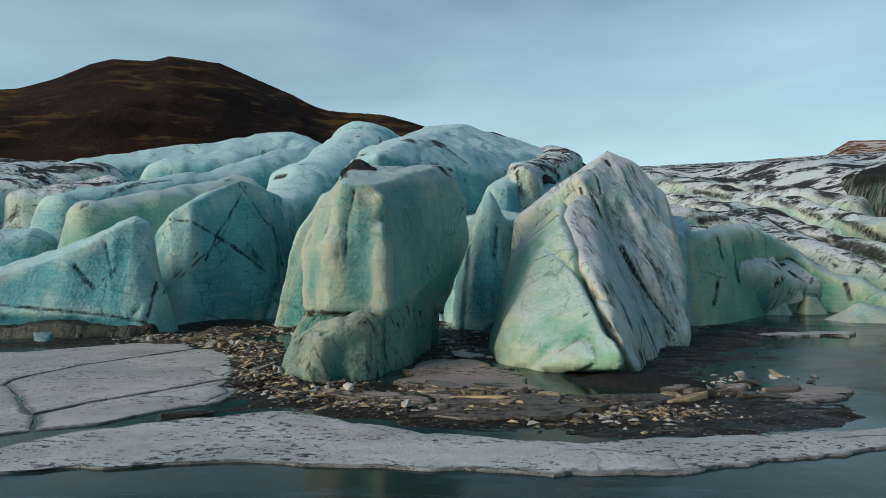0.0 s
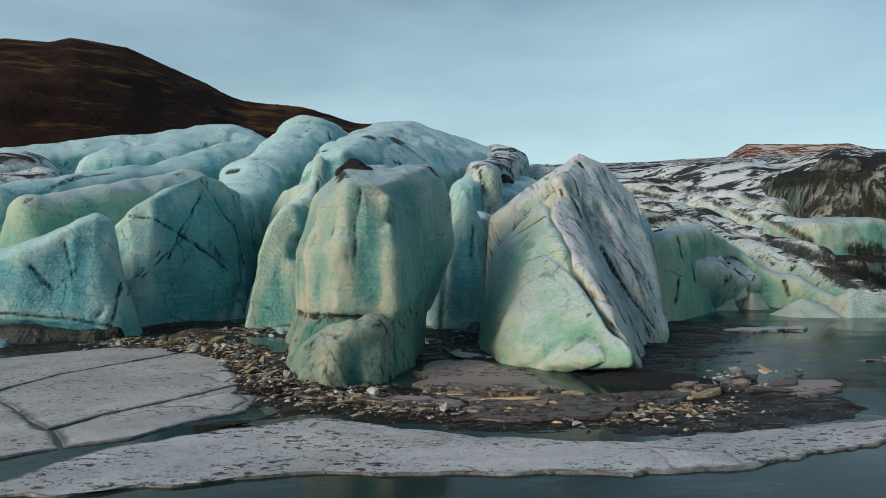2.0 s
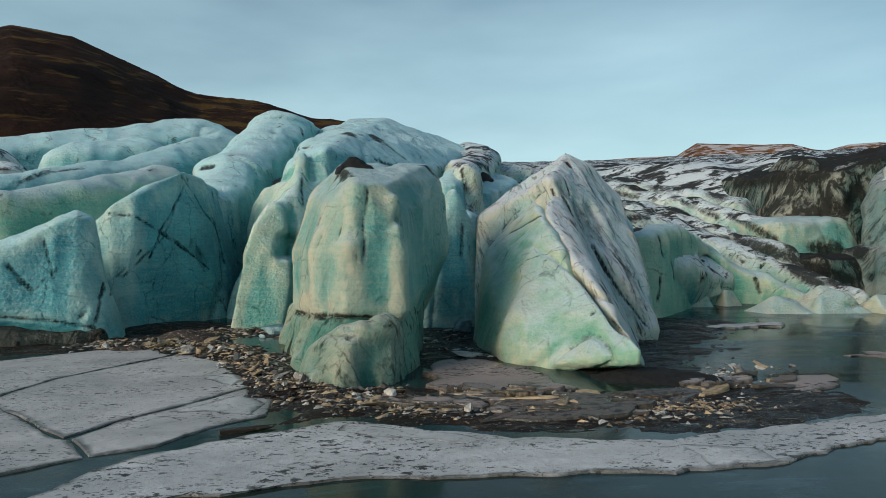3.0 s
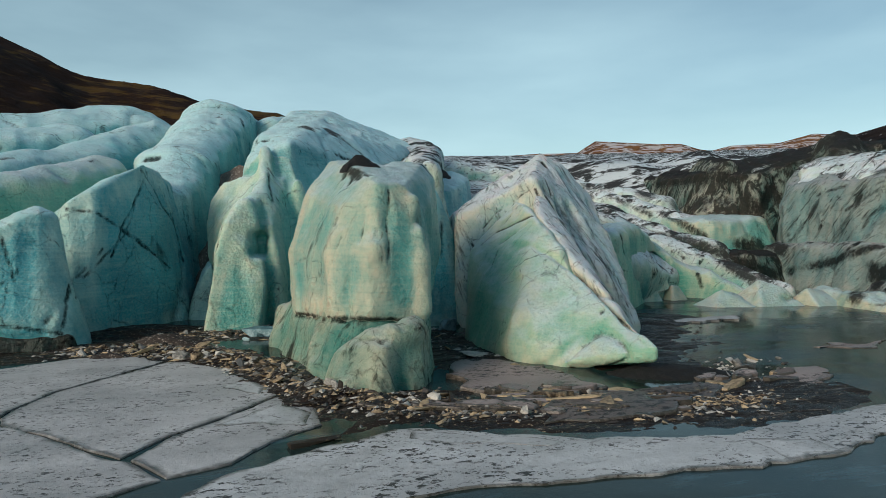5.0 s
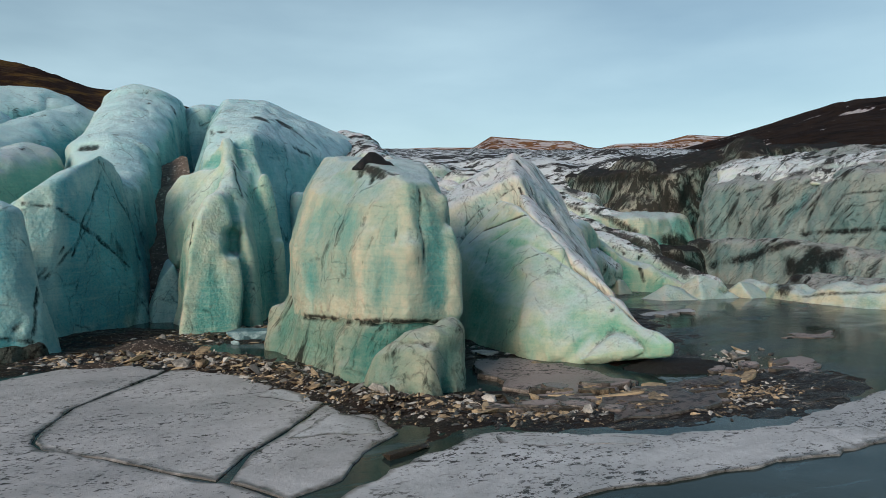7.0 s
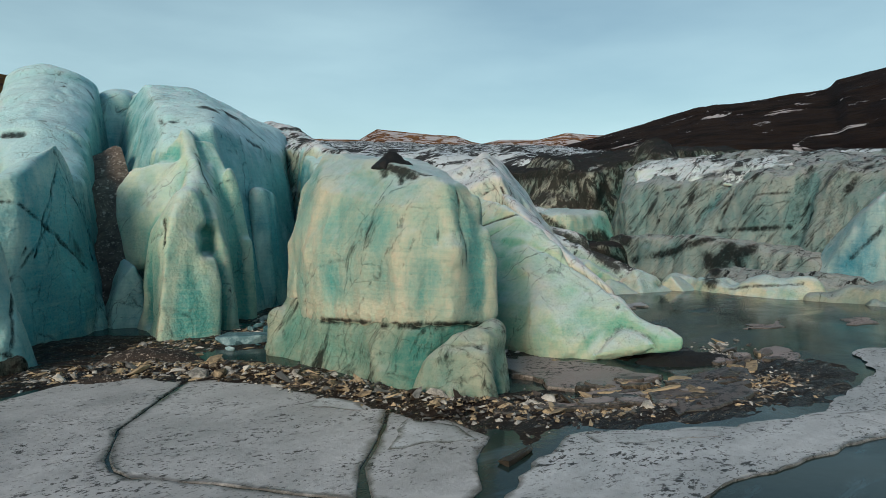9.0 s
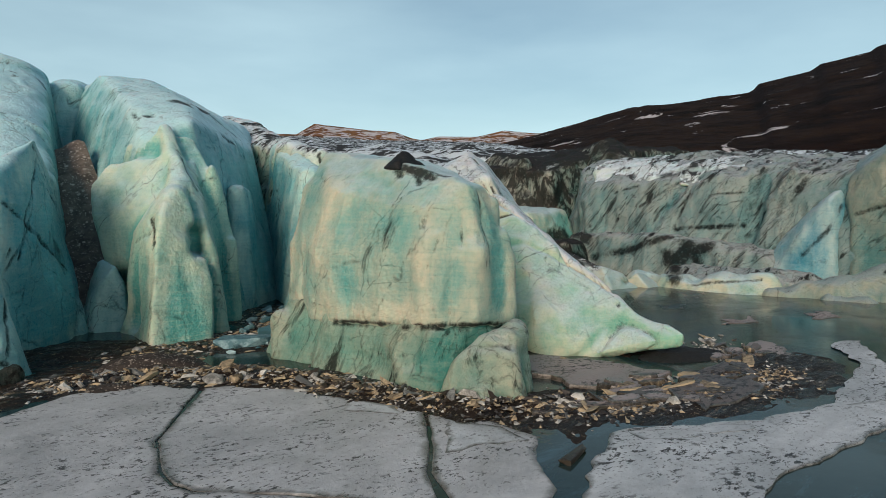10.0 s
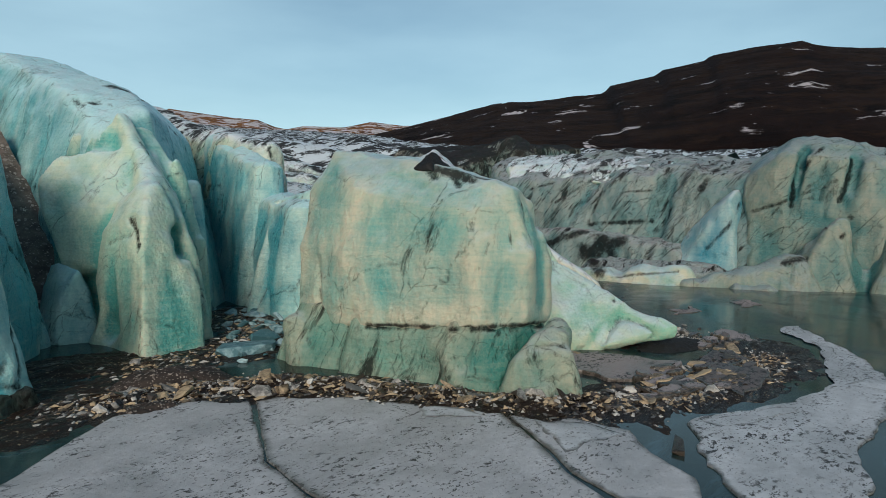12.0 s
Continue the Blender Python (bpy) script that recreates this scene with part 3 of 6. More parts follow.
STROKES += [(0.65, 1, [(-5.5, 37.01, 10.38), (-5.51, 35.7, 10.07), (-5.33, 34.32, 9.56)]),
            (0.4, 0.95, [(-5.45, 35.39, 9.93), (-5.71, 34.81, 9.23)]),
            (0.5, 0.9, [(-5.72, 36.56, 10.08), (-5.78, 36.17, 9.73)]),
            (0.2, 0.8, [(-5.75, 36.37, 9.93), (-6.06, 36.29, 8.67)]),
            (0.18, 0.7, [(-5.59, 35.3, 9.65), (-5.91, 34.26, 8.68)]),
            (0.18, 0.9, [(-7.4, 38.44, 6.53), (-7.53, 38.41, 6.25)]),
            (0.17, 0.7, [(-4.94, 32.36, 8.71), (-5.52, 32.16, 7.4), (-5.85, 31.81, 6.38)]),
            (0.17, 0.8, [(-4.34, 32.22, 8.86), (-4.64, 31.58, 7.13), (-4.63, 30.99, 5.34), (-4.34, 30.97, 3.54)]),
            (0.4, 1, [(-5.42, 35.53, 10.04), (-4.95, 33.66, 9.56)]),
            (0.34, 0.95, [(-1.0, 65.7, 14.4), (1.0, 67.6, 14.0)])]
STROKES += [(0.17, 0.7, [(-5.15, 32.51, 8.48), (-5.17, 31.2, 6.49), (-4.86, 30.91, 5.15)]),
            (0.18, 0.9, [(-3.48, 29.91, 2.79), (-3.09, 30.17, 2.03)]),
            (0.18, 0.9, [(-5.77, 29.72, 2.31), (-5.47, 29.53, 2.46), (-5.21, 29.24, 2.25)]),
            (0.26, 0.9, [(-6.32, 30.19, 2.2), (-5.63, 29.56, 2.32), (-5.44, 29.24, 2.03)]),
            (0.29, 0.7, [(-8.36, 42.25, 1.31), (-8.43, 41.56, 0.23)]),
            (0.23, 0.7, [(-7.94, 38.93, 1.66), (-8.06, 40.34, 0.78)]),
            (0.18, 0.7, [(-8.04, 41.57, 2.96), (-8.02, 40.4, 2.87)]),
            (0.17, 0.6, [(-7.27, 37.59, 6.24), (-7.39, 37.41, 5.67)]),
            (0.17, 0.6, [(-6.56, 32.57, 6.62), (-6.98, 32.87, 5.33)]),
            (0.18, 0.9, [(6.15, 33.37, 3.62), (6.17, 33.2, 3.51)])]
STROKES += [(0.2, 0.9, [(6.63, 31.2, 2.7), (7.17, 31.04, 2.82)]),
            (0.18, 0.8, [(6.68, 30.67, 2.37), (6.12, 30.01, 1.65)]),
            (0.18, 0.9, [(7.08, 28.7, 1.81), (7.0, 28.34, 1.55)]),
            (0.2, 0.9, [(7.04, 39.61, 8.0), (6.62, 41.55, 7.51), (6.06, 43.35, 6.9)]),
            (0.23, 0.95, [(9.12, 43.56, 9.92), (9.52, 42.89, 8.24), (9.91, 42.26, 6.59), (10.67, 41.67, 5.07), (11.34, 40.92, 3.59), (12.44, 39.73, 1.45)]),
            (0.23, 0.95, [(10.52, 45.2, 11.08), (10.79, 43.34, 8.95), (11.58, 41.85, 5.82), (12.08, 40.97, 4.33), (12.66, 40.31, 2.86)]),
            (0.2, 0.9, [(6.99, 38.33, 7.22), (7.74, 36.44, 4.95), (7.91, 33.23, 3.02), (8.0, 30.86, 1.89)])]
STROKES += [(0.23, 1, [(9.69, 43.74, 10.42), (10.48, 42.39, 7.35), (11.26, 41.94, 5.88), (11.92, 41.1, 4.45), (12.96, 39.97, 2.42), (13.88, 39.17, 0.96)]),
            (0.2, 0.9, [(11.99, 43.86, 9.28), (13.46, 42.56, 6.6), (14.05, 41.11, 4.09)]),
            (0.23, 0.8, [(15.65, 44.38, 8.16), (14.89, 42.88, 6.41), (14.19, 41.52, 4.79), (14.25, 39.72, 1.92)]),
            (0.29, 1, [(12.08, 48.09, 12.36), (12.23, 47.71, 11.98)]),
            (0.23, 0.9, [(6.03, 31.01, 2.15), (6.6, 31.39, 2.75), (7.61, 31.76, 2.76)]),
            (0.18, 0.8, [(10.03, 42.07, 6.25), (11.19, 41.05, 3.75), (11.87, 39.81, 1.4)]),
            (0.2, 0.8, [(6.52, 46.85, 7.19), (7.37, 46.02, 8.44), (8.43, 44.63, 9.45), (8.8, 43.88, 9.84)])]
STROKES += [(0.18, 0.8, [(3.97, 40.38, 3.59), (5.72, 41.84, 6.06), (6.7, 39.68, 7.39)]),
            (0.2, 0.8, [(5.11, 43.77, 6.02), (6.88, 42.97, 7.98)]),
            (0.23, 0.85, [(-20.09, 51.33, 8.3), (-18.23, 53.24, 7.04), (-17.28, 54.53, 6.19)]),
            (0.2, 0.8, [(-17.06, 56.42, 11.48), (-17.61, 54.66, 8.97), (-18.17, 53.3, 6.62), (-19.19, 51.53, 5.2), (-20.32, 50.63, 3.85)]),
            (0.2, 0.7, [(-15.94, 58.34, 9.91), (-15.0, 59.58, 6.64)])]
STROKES += [(0.23, 0.85, [(-23.69, 45.8, 6.46), (-22.93, 45.29, 4.03)]),
            (0.2, 0.8, [(-26.2, 45.68, 6.08), (-24.7, 45.1, 3.73)]),
            (0.26, 0.9, [(-20.41, 46.68, 3.63), (-20.55, 45.53, 1.33)]),
            # dark line painted for the shade under the hump's overhang
            (0.23, 0.9, [(-30.06, 44.37, 2.26), (-28.1, 44.3, 2.07), (-26.26, 44.42, 1.86), (-24.53, 44.75, 1.62), (-22.64, 44.84, 1.41), (-20.57, 45.4, 0.87)]),
            (0.68, 1, [(-18.4, 72.6, 14.0), (-17.4, 72.1, 14.1)]),
            (0.6, 1, [(-18.6, 72.7, 14.0), (-17.6, 72.1, 14.0)])]
STROKES += [(0.52, 0.9, [(-8.9, 93.3, 21.9), (-8.6, 91.5, 20.7)]),
            (1.2, 1, [(-0.8, 72.0, 18.0), (0.1, 71.9, 17.7)])]
STROKES += [(1.2, 1, [(-3.7, 69.1, 17.6), (-3.2, 68.0, 17.2)]),
            (1.2, 1, [(-0.8, 72.4, 18.1), (-0.3, 70.9, 17.2)]),
            (0.52, 0.8, [(-0.1, 71.4, 17.4), (2.7, 70.7, 15.3)]),
            (0.3, 1, [(-11.76, 53.11, 7.38), (-11.89, 52.12, 6.62), (-11.83, 51.41, 5.4), (-11.19, 51.39, 3.79), (-11.09, 51.19, 2.52)]),
            (0.38, 0.6, [(-12.13, 54.61, 5.9), (-11.96, 52.56, 6.45)])]
STROKES += [(0.3, 0.9, [(-10.77, 58.6, 5.7), (-10.91, 58.09, 4.32)]),
            (0.45, 0.8, [(-10.0, 66.5, 10.5), (-9.9, 63.0, 11.2)]),
            (0.45, 0.8, [(-11.0, 68.3, 7.7), (-9.5, 69.5, 9.4)]),
            (0.3, 0.8, [(-11.7, 52.79, 7.47), (-11.82, 51.43, 5.54), (-11.47, 51.3, 3.05)]),
            (0.34, 0.8, [(-7.97, 58.32, 12.7), (-8.0, 56.41, 10.53), (-7.85, 55.08, 9.29)]),
            (0.34, 0.8, [(-6.29, 58.39, 11.57), (-6.39, 56.93, 9.81)])]
STROKES += [(0.3, 0.9, [(-12.0, 51.65, 5.92), (-11.9, 51.42, 4.22)]),
            (0.45, 0.8, [(-8.6, 65.6, 15.5), (-8.5, 64.3, 14.9)]),
            (0.45, 0.9, [(-8.0, 64.3, 15.2), (-7.6, 63.9, 15.1)]),
            (0.38, 0.8, [(-7.99, 58.0, 12.25), (-6.44, 57.32, 10.5), (-5.72, 56.53, 9.03)]),
            (1.0, 1, [(10.7, 71.1, 15.0), (12.4, 73.5, 14.8), (13.8, 77.3, 14.4)]),
            (0.45, 0.95, [(7.2, 63.3, 13.3), (7.5, 62.9, 11.3)]),
            (1.0, 1, [(9.2, 69.5, 15.0), (11.0, 70.9, 14.5)])]
STROKES += [(0.38, 0.8, [(4.06, 48.81, 7.61), (3.78, 48.21, 5.09)]),
            (1.0, 1, [(38.0, 74.0, 8.4), (41.9, 71.5, 6.5)]),
            (0.52, 0.9, [(21.64, 51.42, 6.61), (22.08, 51.61, 5.16)]),
            (1.8, 1, [(43.6, 69.6, 6.0), (45.2, 67.7, 5.0), (48.2, 65.8, 3.4), (53.1, 65.2, 1.9)]),
            (0.45, 0.9, [(36.1, 58.75, 2.62), (36.3, 58.3, 1.22)]),
            (0.52, 0.9, [(23.78, 53.37, 5.82), (24.32, 53.56, 3.04)])]
STROKES += [(0.52, 0.9, [(21.28, 50.53, 3.21), (20.69, 49.85, 1.53)]),
            (1.0, 0.95, [(26.3, 66.8, 8.7), (29.2, 67.5, 9.0)]),
            (1.0, 0.95, [(36.3, 77.0, 9.8), (38.4, 72.1, 7.6)]),
            (1.0, 0.9, [(43.7, 84.9, 12.0), (46.6, 81.0, 9.6)]),
            (1.0, 0.9, [(35.3, 91.5, 13.7), (38.8, 88.7, 12.7)]),
            (1.2, 0.9, [(48.3, 80.3, 9.9), (48.6, 76.0, 8.0), (49.4, 73.0, 6.3)])]
STROKES += [(1.5, 1, [(42.6, 70.2, 6.3), (45.1, 67.9, 4.9), (42.3, 61.1, 3.4), (43.9, 59.3, 1.9)]),
            (3.2, 1, [(55.4, 94.1, 13.7), (66.4, 105.4, 16.7), (63.1, 90.9, 16.3), (64.3, 85.6, 15.6)]),
            (2.6, 1, [(69.1, 85.8, 18.2), (70.5, 81.4, 17.8)]),
            (3.0, 1, [(71.7, 72.4, 19.0), (86.7, 78.5, 21.4)]),
            (2.0, 1, [(47.2, 67.3, 5.6), (57.3, 71.7, 5.5), (56.0, 66.7, 4.8)]),
            (1.6, 1, [(64.9, 81.4, 10.1), (64.5, 83.5, 15.1)]),
            (2.2, 0.8, [(59.4, 91.8, 11.7), (61.3, 88.0, 11.9), (63.4, 84.7, 12.0)])]
STROKES += [(3.0, 1, [(71.4, 80.8, 17.9), (75.3, 77.4, 21.0), (76.2, 72.8, 20.0), (89.6, 77.1, 20.6)]),
            (2.6, 1, [(55.2, 94.3, 13.8), (66.3, 104.6, 16.8), (63.3, 92.0, 16.6), (64.5, 82.7, 15.6)]),
            (2.0, 1, [(64.4, 81.4, 12.5), (65.5, 80.1, 10.2), (68.2, 80.2, 14.0)]),
            (0.52, 0.85, [(58.1, 63.4, 11.6), (58.3, 59.8, 12.6)]),
            (0.52, 0.85, [(57.2, 58.9, 9.6), (57.8, 55.6, 11.7), (59.8, 53.3, 13.5)])]
STROKES += [(0.68, 0.95, [(56.9, 53.4, 6.5), (56.7, 49.9, 6.8), (57.0, 47.0, 7.0), (57.8, 44.6, 7.2)]),
            # this stroke and the next paint the shade of hollows
            (2.0, 1, [(54.1, 52.8, 2.5), (54.5, 50.4, 3.5), (54.7, 48.0, 4.4)]),
            (1.8, 1, [(53.8, 71.4, 5.4), (57.8, 71.4, 4.9), (56.3, 66.7, 5.2)]),
            (1.6, 0.95, [(43.0, 70.1, 6.3), (42.0, 62.2, 4.0)]),
            (1.2, 0.95, [(55.7, 65.2, 2.1), (54.8, 58.6, 3.6), (55.1, 53.6, 5.5)])]
STROKES += [(0.52, 0.9, [(59.9, 51.6, 13.5), (57.5, 52.3, 10.3), (56.9, 53.6, 6.7)]),
            (1.4, 0.62, [(59.7, 43.1, 14.3), (58.6, 43.7, 11.2), (58.3, 44.3, 8.7)]),
            (2.2, 0.72, [(63.3, 37.0, 15.5), (59.9, 39.1, 14.6), (58.0, 40.8, 12.6)]),
            (1.2, 0.62, [(58.3, 39.3, 14.1), (57.2, 40.1, 10.4), (56.5, 40.5, 7.4)]),
            (1.0, 0.95, [(59.4, 36.9, 14.1), (57.3, 38.4, 11.5)]),
            (0.6, 1, [(56.9, 24.8, 16.2), (55.4, 26.1, 14.3), (55.5, 27.5, 12.0), (55.0, 27.6, 9.3)]),
            (0.68, 1, [(56.7, 21.8, 14.6), (55.7, 22.1, 12.3), (54.7, 22.7, 10.0)])]
STROKES += [(0.6, 1, [(54.7, 56.5, 4.8), (55.3, 52.9, 5.5)]),
            (0.45, 0.8, [(57.1, 48.9, 11.1), (57.7, 45.1, 11.3), (58.1, 41.5, 11.5)]),
            (0.52, 0.8, [(56.2, 33.4, 9.6), (54.6, 34.3, 6.8), (54.0, 36.7, 3.9)]),
            (0.52, 0.8, [(55.0, 23.1, 12.3), (54.8, 25.9, 11.0), (54.7, 28.8, 9.6), (55.2, 31.9, 8.6)])]
STROKES += [(1.6, 1, [(54.3, 53.3, 3.2), (51.7, 50.6, 1.9), (43.6, 46.6, 1.1)]),
            (0.6, 0.95, [(54.4, 21.5, 8.1), (51.4, 22.1, 5.9)]),
            (0.45, 0.8, [(43.2, 44.4, 0.6), (43.7, 40.8, 1.2), (45.2, 37.7, 1.6)]),
            (1.2, 0.9, [(49.3, 27.2, 3.0), (50.2, 25.7, 3.4)]),
            (0.52, 0.8, [(58.7, 47.1, 13.9), (57.1, 48.9, 11.1), (56.8, 49.9, 8.8)]),
            (0.45, 0.8, [(58.2, 55.2, 12.8), (57.6, 57.5, 10.8)]),
            (1.2, 0.9, [(71.1, 54.0, 18.1), (68.2, 47.7, 17.0), (68.3, 41.9, 16.4)]),
            (0.4, 0.9, [(-45.3, 67.0, 8.8), (-43.7, 67.2, 10.0)])]
STROKES += [(0.35, 0.9, [(-30.6, 55.06, 9.67), (-30.26, 55.49, 9.94)]),
            (0.35, 0.85, [(-32.3, 64.1, 11.7), (-31.3, 66.8, 12.8), (-29.2, 70.0, 13.5)]),
            (0.25, 0.9, [(-21.45, 51.35, 8.36), (-19.5, 51.46, 8.05), (-18.29, 53.1, 6.96), (-16.84, 55.07, 5.56)]),
            (0.22, 0.85, [(-16.97, 56.71, 11.43), (-17.62, 54.74, 9.23), (-18.3, 53.12, 7.19), (-18.82, 51.99, 5.15)]),
            (0.22, 0.85, [(-18.3, 53.12, 7.19), (-17.19, 54.69, 6.04), (-15.38, 56.68, 4.07)]),
            (0.22, 0.85, [(-19.28, 51.45, 5.69), (-20.72, 50.58, 3.87), (-20.14, 47.17, 2.79)])]
STROKES += [(0.25, 0.85, [(-15.32, 59.37, 8.08), (-15.04, 59.27, 6.54)]),
            (0.3, 0.85, [(-25.45, 45.05, 4.9), (-24.13, 45.11, 3.34)]),
            (0.3, 0.85, [(-53.8, 82.2, 15.5), (-53.7, 83.6, 16.4)])]
STROKES += [(0.3, 0.9, [(-20.33, 46.72, 3.25), (-21.37, 45.2, 1.62)]),
            (0.3, 0.8, [(-17.31, 55.84, 11.46), (-16.25, 57.47, 9.38), (-15.09, 59.63, 7.11), (-14.52, 59.5, 4.49)])]
# the dark seam across the block
STROKES += [(0.34, 1, [(-8.0, 38.5, 2.35), (-7.3, 33.6, 2.65), (-6.4, 32.0, 2.8), (-5.5, 31.2, 2.85)]),
            (0.32, 1, [(-5.5, 31.2, 2.85), (-4.4, 31.2, 2.75), (-3.0, 31.2, 2.6)]),
            (0.28, 0.8, [(-5.6, 29.3, 2.35), (-5.2, 29.3, 2.3)])]
# ash patches on the dome, the block's rear crest and the wall
STROKES += [(1.5, 1, [(0.4, 92.0, 21.6), (2.6, 92.0, 21.4)]), (1.2, 0.9, [(4.6, 93.0, 22.2), (7.6, 94.5, 22.0)]), (0.8, 0.9, [(0.4, 90.0, 21.0), (-1.0, 88.0, 20.4)]),
            (0.7, 0.9, [(-0.6, 40.4, 11.0), (0.8, 40.6, 10.6)]), (0.5, 0.9, [(0.2, 40.0, 10.8), (0.9, 39.8, 10.0)]), (0.6, 0.9, [(-18.2, 75.2, 14.9), (-17.0, 75.6, 15.2)]),
            # first two, low on the wall: a hollow's shade, painted black
            (2.2, 1, [(54.4, 51.2, 2.6), (54.6, 50.6, 4.6)]), (1.6, 0.95, [(54.2, 48.8, 2.0), (54.4, 49.6, 3.6)]), (2.4, 1, [(62, 50.5, 17.4), (60.5, 53.5, 16.0), (59.4, 56.5, 14.6)]),
            (1.3, 0.6, [(58.0, 38.6, 12.4), (56.6, 39.2, 9.0), (56.0, 39.6, 5.4)])]

# ---- the setting: lake, far glacier, hills ----
lake = grid_sheet("lake_water", np.linspace(-2500, 2500, 3), np.linspace(-2500, 2500, 3), lambda x, y: 0 * x, LAKE)
tagged(lake, "dark teal glacial lake water with a thin skin of ice", "water", kind="structure")


def hills(name, label, az, el, near, crest, material, seed, rough, lift=0.0):
    """A range of hills: its skyline given as elevations (degrees) over bearings (degrees from +y to +x)."""
    a = np.radians(np.linspace(az[0], az[-1], 260))
    r = np.concatenate([np.linspace(near, crest, 70), np.linspace(crest, crest * 1.5, 20)[1:]])
    A, R = np.meshgrid(a, r, indexing="ij")
    top = crest * np.tan(np.radians(np.interp(np.degrees(A), az, el)))
    s = np.clip((R - near) / (crest - near), 0, 1)
    x, y = R * np.sin(A), R * np.cos(A)
    z = 5.9 + top * (0.15 + 0.85 * s ** 0.75)
    z = np.where(R > crest, 5.9 + top * (1 - 0.9 * (R / crest - 1)), z)
    cliff = rugged(x, y, crest * 0.14, 6, seed, 0.55) - 0.62
    z = z + cliff * crest * rough * (0.25 + np.sin(np.pi * np.clip(s, 0, 1)) ** 0.8) + lift
    n, m = x.shape
    i = np.arange(n * m).reshape(n, m)
    faces = np.stack([i[:-1, :-1], i[:-1, 1:], i[1:, 1:], i[1:, :-1]], -1).reshape(-1, 4)[:, ::-1]
    ob = new(name, mesh_of(name, np.stack([x, y, z], -1).reshape(-1, 3), faces, material))
    return tagged(ob, label, "mountain", kind="structure")


hills("mountain_west", "dark brown mountain with sunlight painted gold on its upper slopes behind the glacier",
      [-75, -50, -34, -33, -30.5, -28.3, -26.7, -23.9, -22.6, -20.5, -18.7, -16.9, -12.8, -10.9, -9.7, -7, -4.6, -2.6, -0.6, 4.3, 6, 8.7, 12, 16],
      [9, 11, 11.5, 11.7, 12.8, 14.1, 14.7, 14.8, 15.3, 15.2, 15.1, 14.5, 12.9, 12.1, 11.8, 11.6, 11.4, 10.9, 10.4, 10, 9.5, 8.4, 7.2, 5], 700, 1500, HILL_WEST, 3, 0.022)
hills("mountain_north", "low red-brown hills flecked with snow behind the glacier",
      [10, 17, 19, 23, 27.5, 29.3, 30.4, 31, 31.9, 33.9, 36.8, 38.8, 40.2, 41.1, 42.6, 46, 48.3, 51, 53.7, 57, 64],
      [6, 6.4, 6.6, 6.7, 6.9, 6.9, 6.9, 7.3, 7.85, 7.7, 7.45, 7.4, 6.9, 6.75, 7.1, 7.1, 7.65, 7.4, 7.5, 7.2, 7.0], 1500, 2300, HILL_NORTH, 7, 0.005)
hills("mountain_east", "dark mountain with scattered snow patches beyond the ice wall",
      [44, 49.8, 53.2, 58.1, 62.6, 67.8, 68.1, 71.9, 72.4, 75.6, 76.1, 79.2, 82.7, 83.5, 88.2, 110, 135],
      [5.6, 7.1, 8, 9.4, 9.8, 10.3, 10.85, 11.5, 11.95, 12.5, 12.9, 13.3, 13.5, 13.1, 12.4, 11.3, 8], 500, 1300, HILL_EAST, 12, 0.014)


def far_glacier(x, y):
    d = np.hypot(x, y)
    rise = 0.124 - 0.055 * np.clip((np.degrees(np.arctan2(x, y)) - 46) / 14, 0, 1)
    z = 5.9 + 0.103 * np.clip(d, 0, 300) + rise * np.clip(d - 300, 0, 3000)
    z = z + 2.2 * rolling(x, y, 34, 5, 21, 0.6) + 1.6 * (0.5 - np.abs(flat_noise(x * 0.45 + 0.3 * y, y * 1.3, 12, 5))) + 0.7 * (0.5 - np.abs(flat_noise(x * 0.5, y * 1.4, 5, 8)))
    edge = np.clip((d - 108) / 30, 0, 1)
    return np.where(edge > 0, z * edge ** 0.6 - 3 * (1 - edge), -3)


glacier = grid_sheet("ground_glacier", np.concatenate([np.arange(-160, 160, 1.5), np.arange(160, 560, 4.0)]), np.concatenate([np.arange(60, 260, 1.5), np.arange(260, 900, 5.0)]), far_glacier, ICE_FAR)
tagged(glacier, "far glacier surface, white ice crossed by black ash bands", "glacier", kind="structure")

# ---- seracs and ice walls ----
DEEP = -0.6
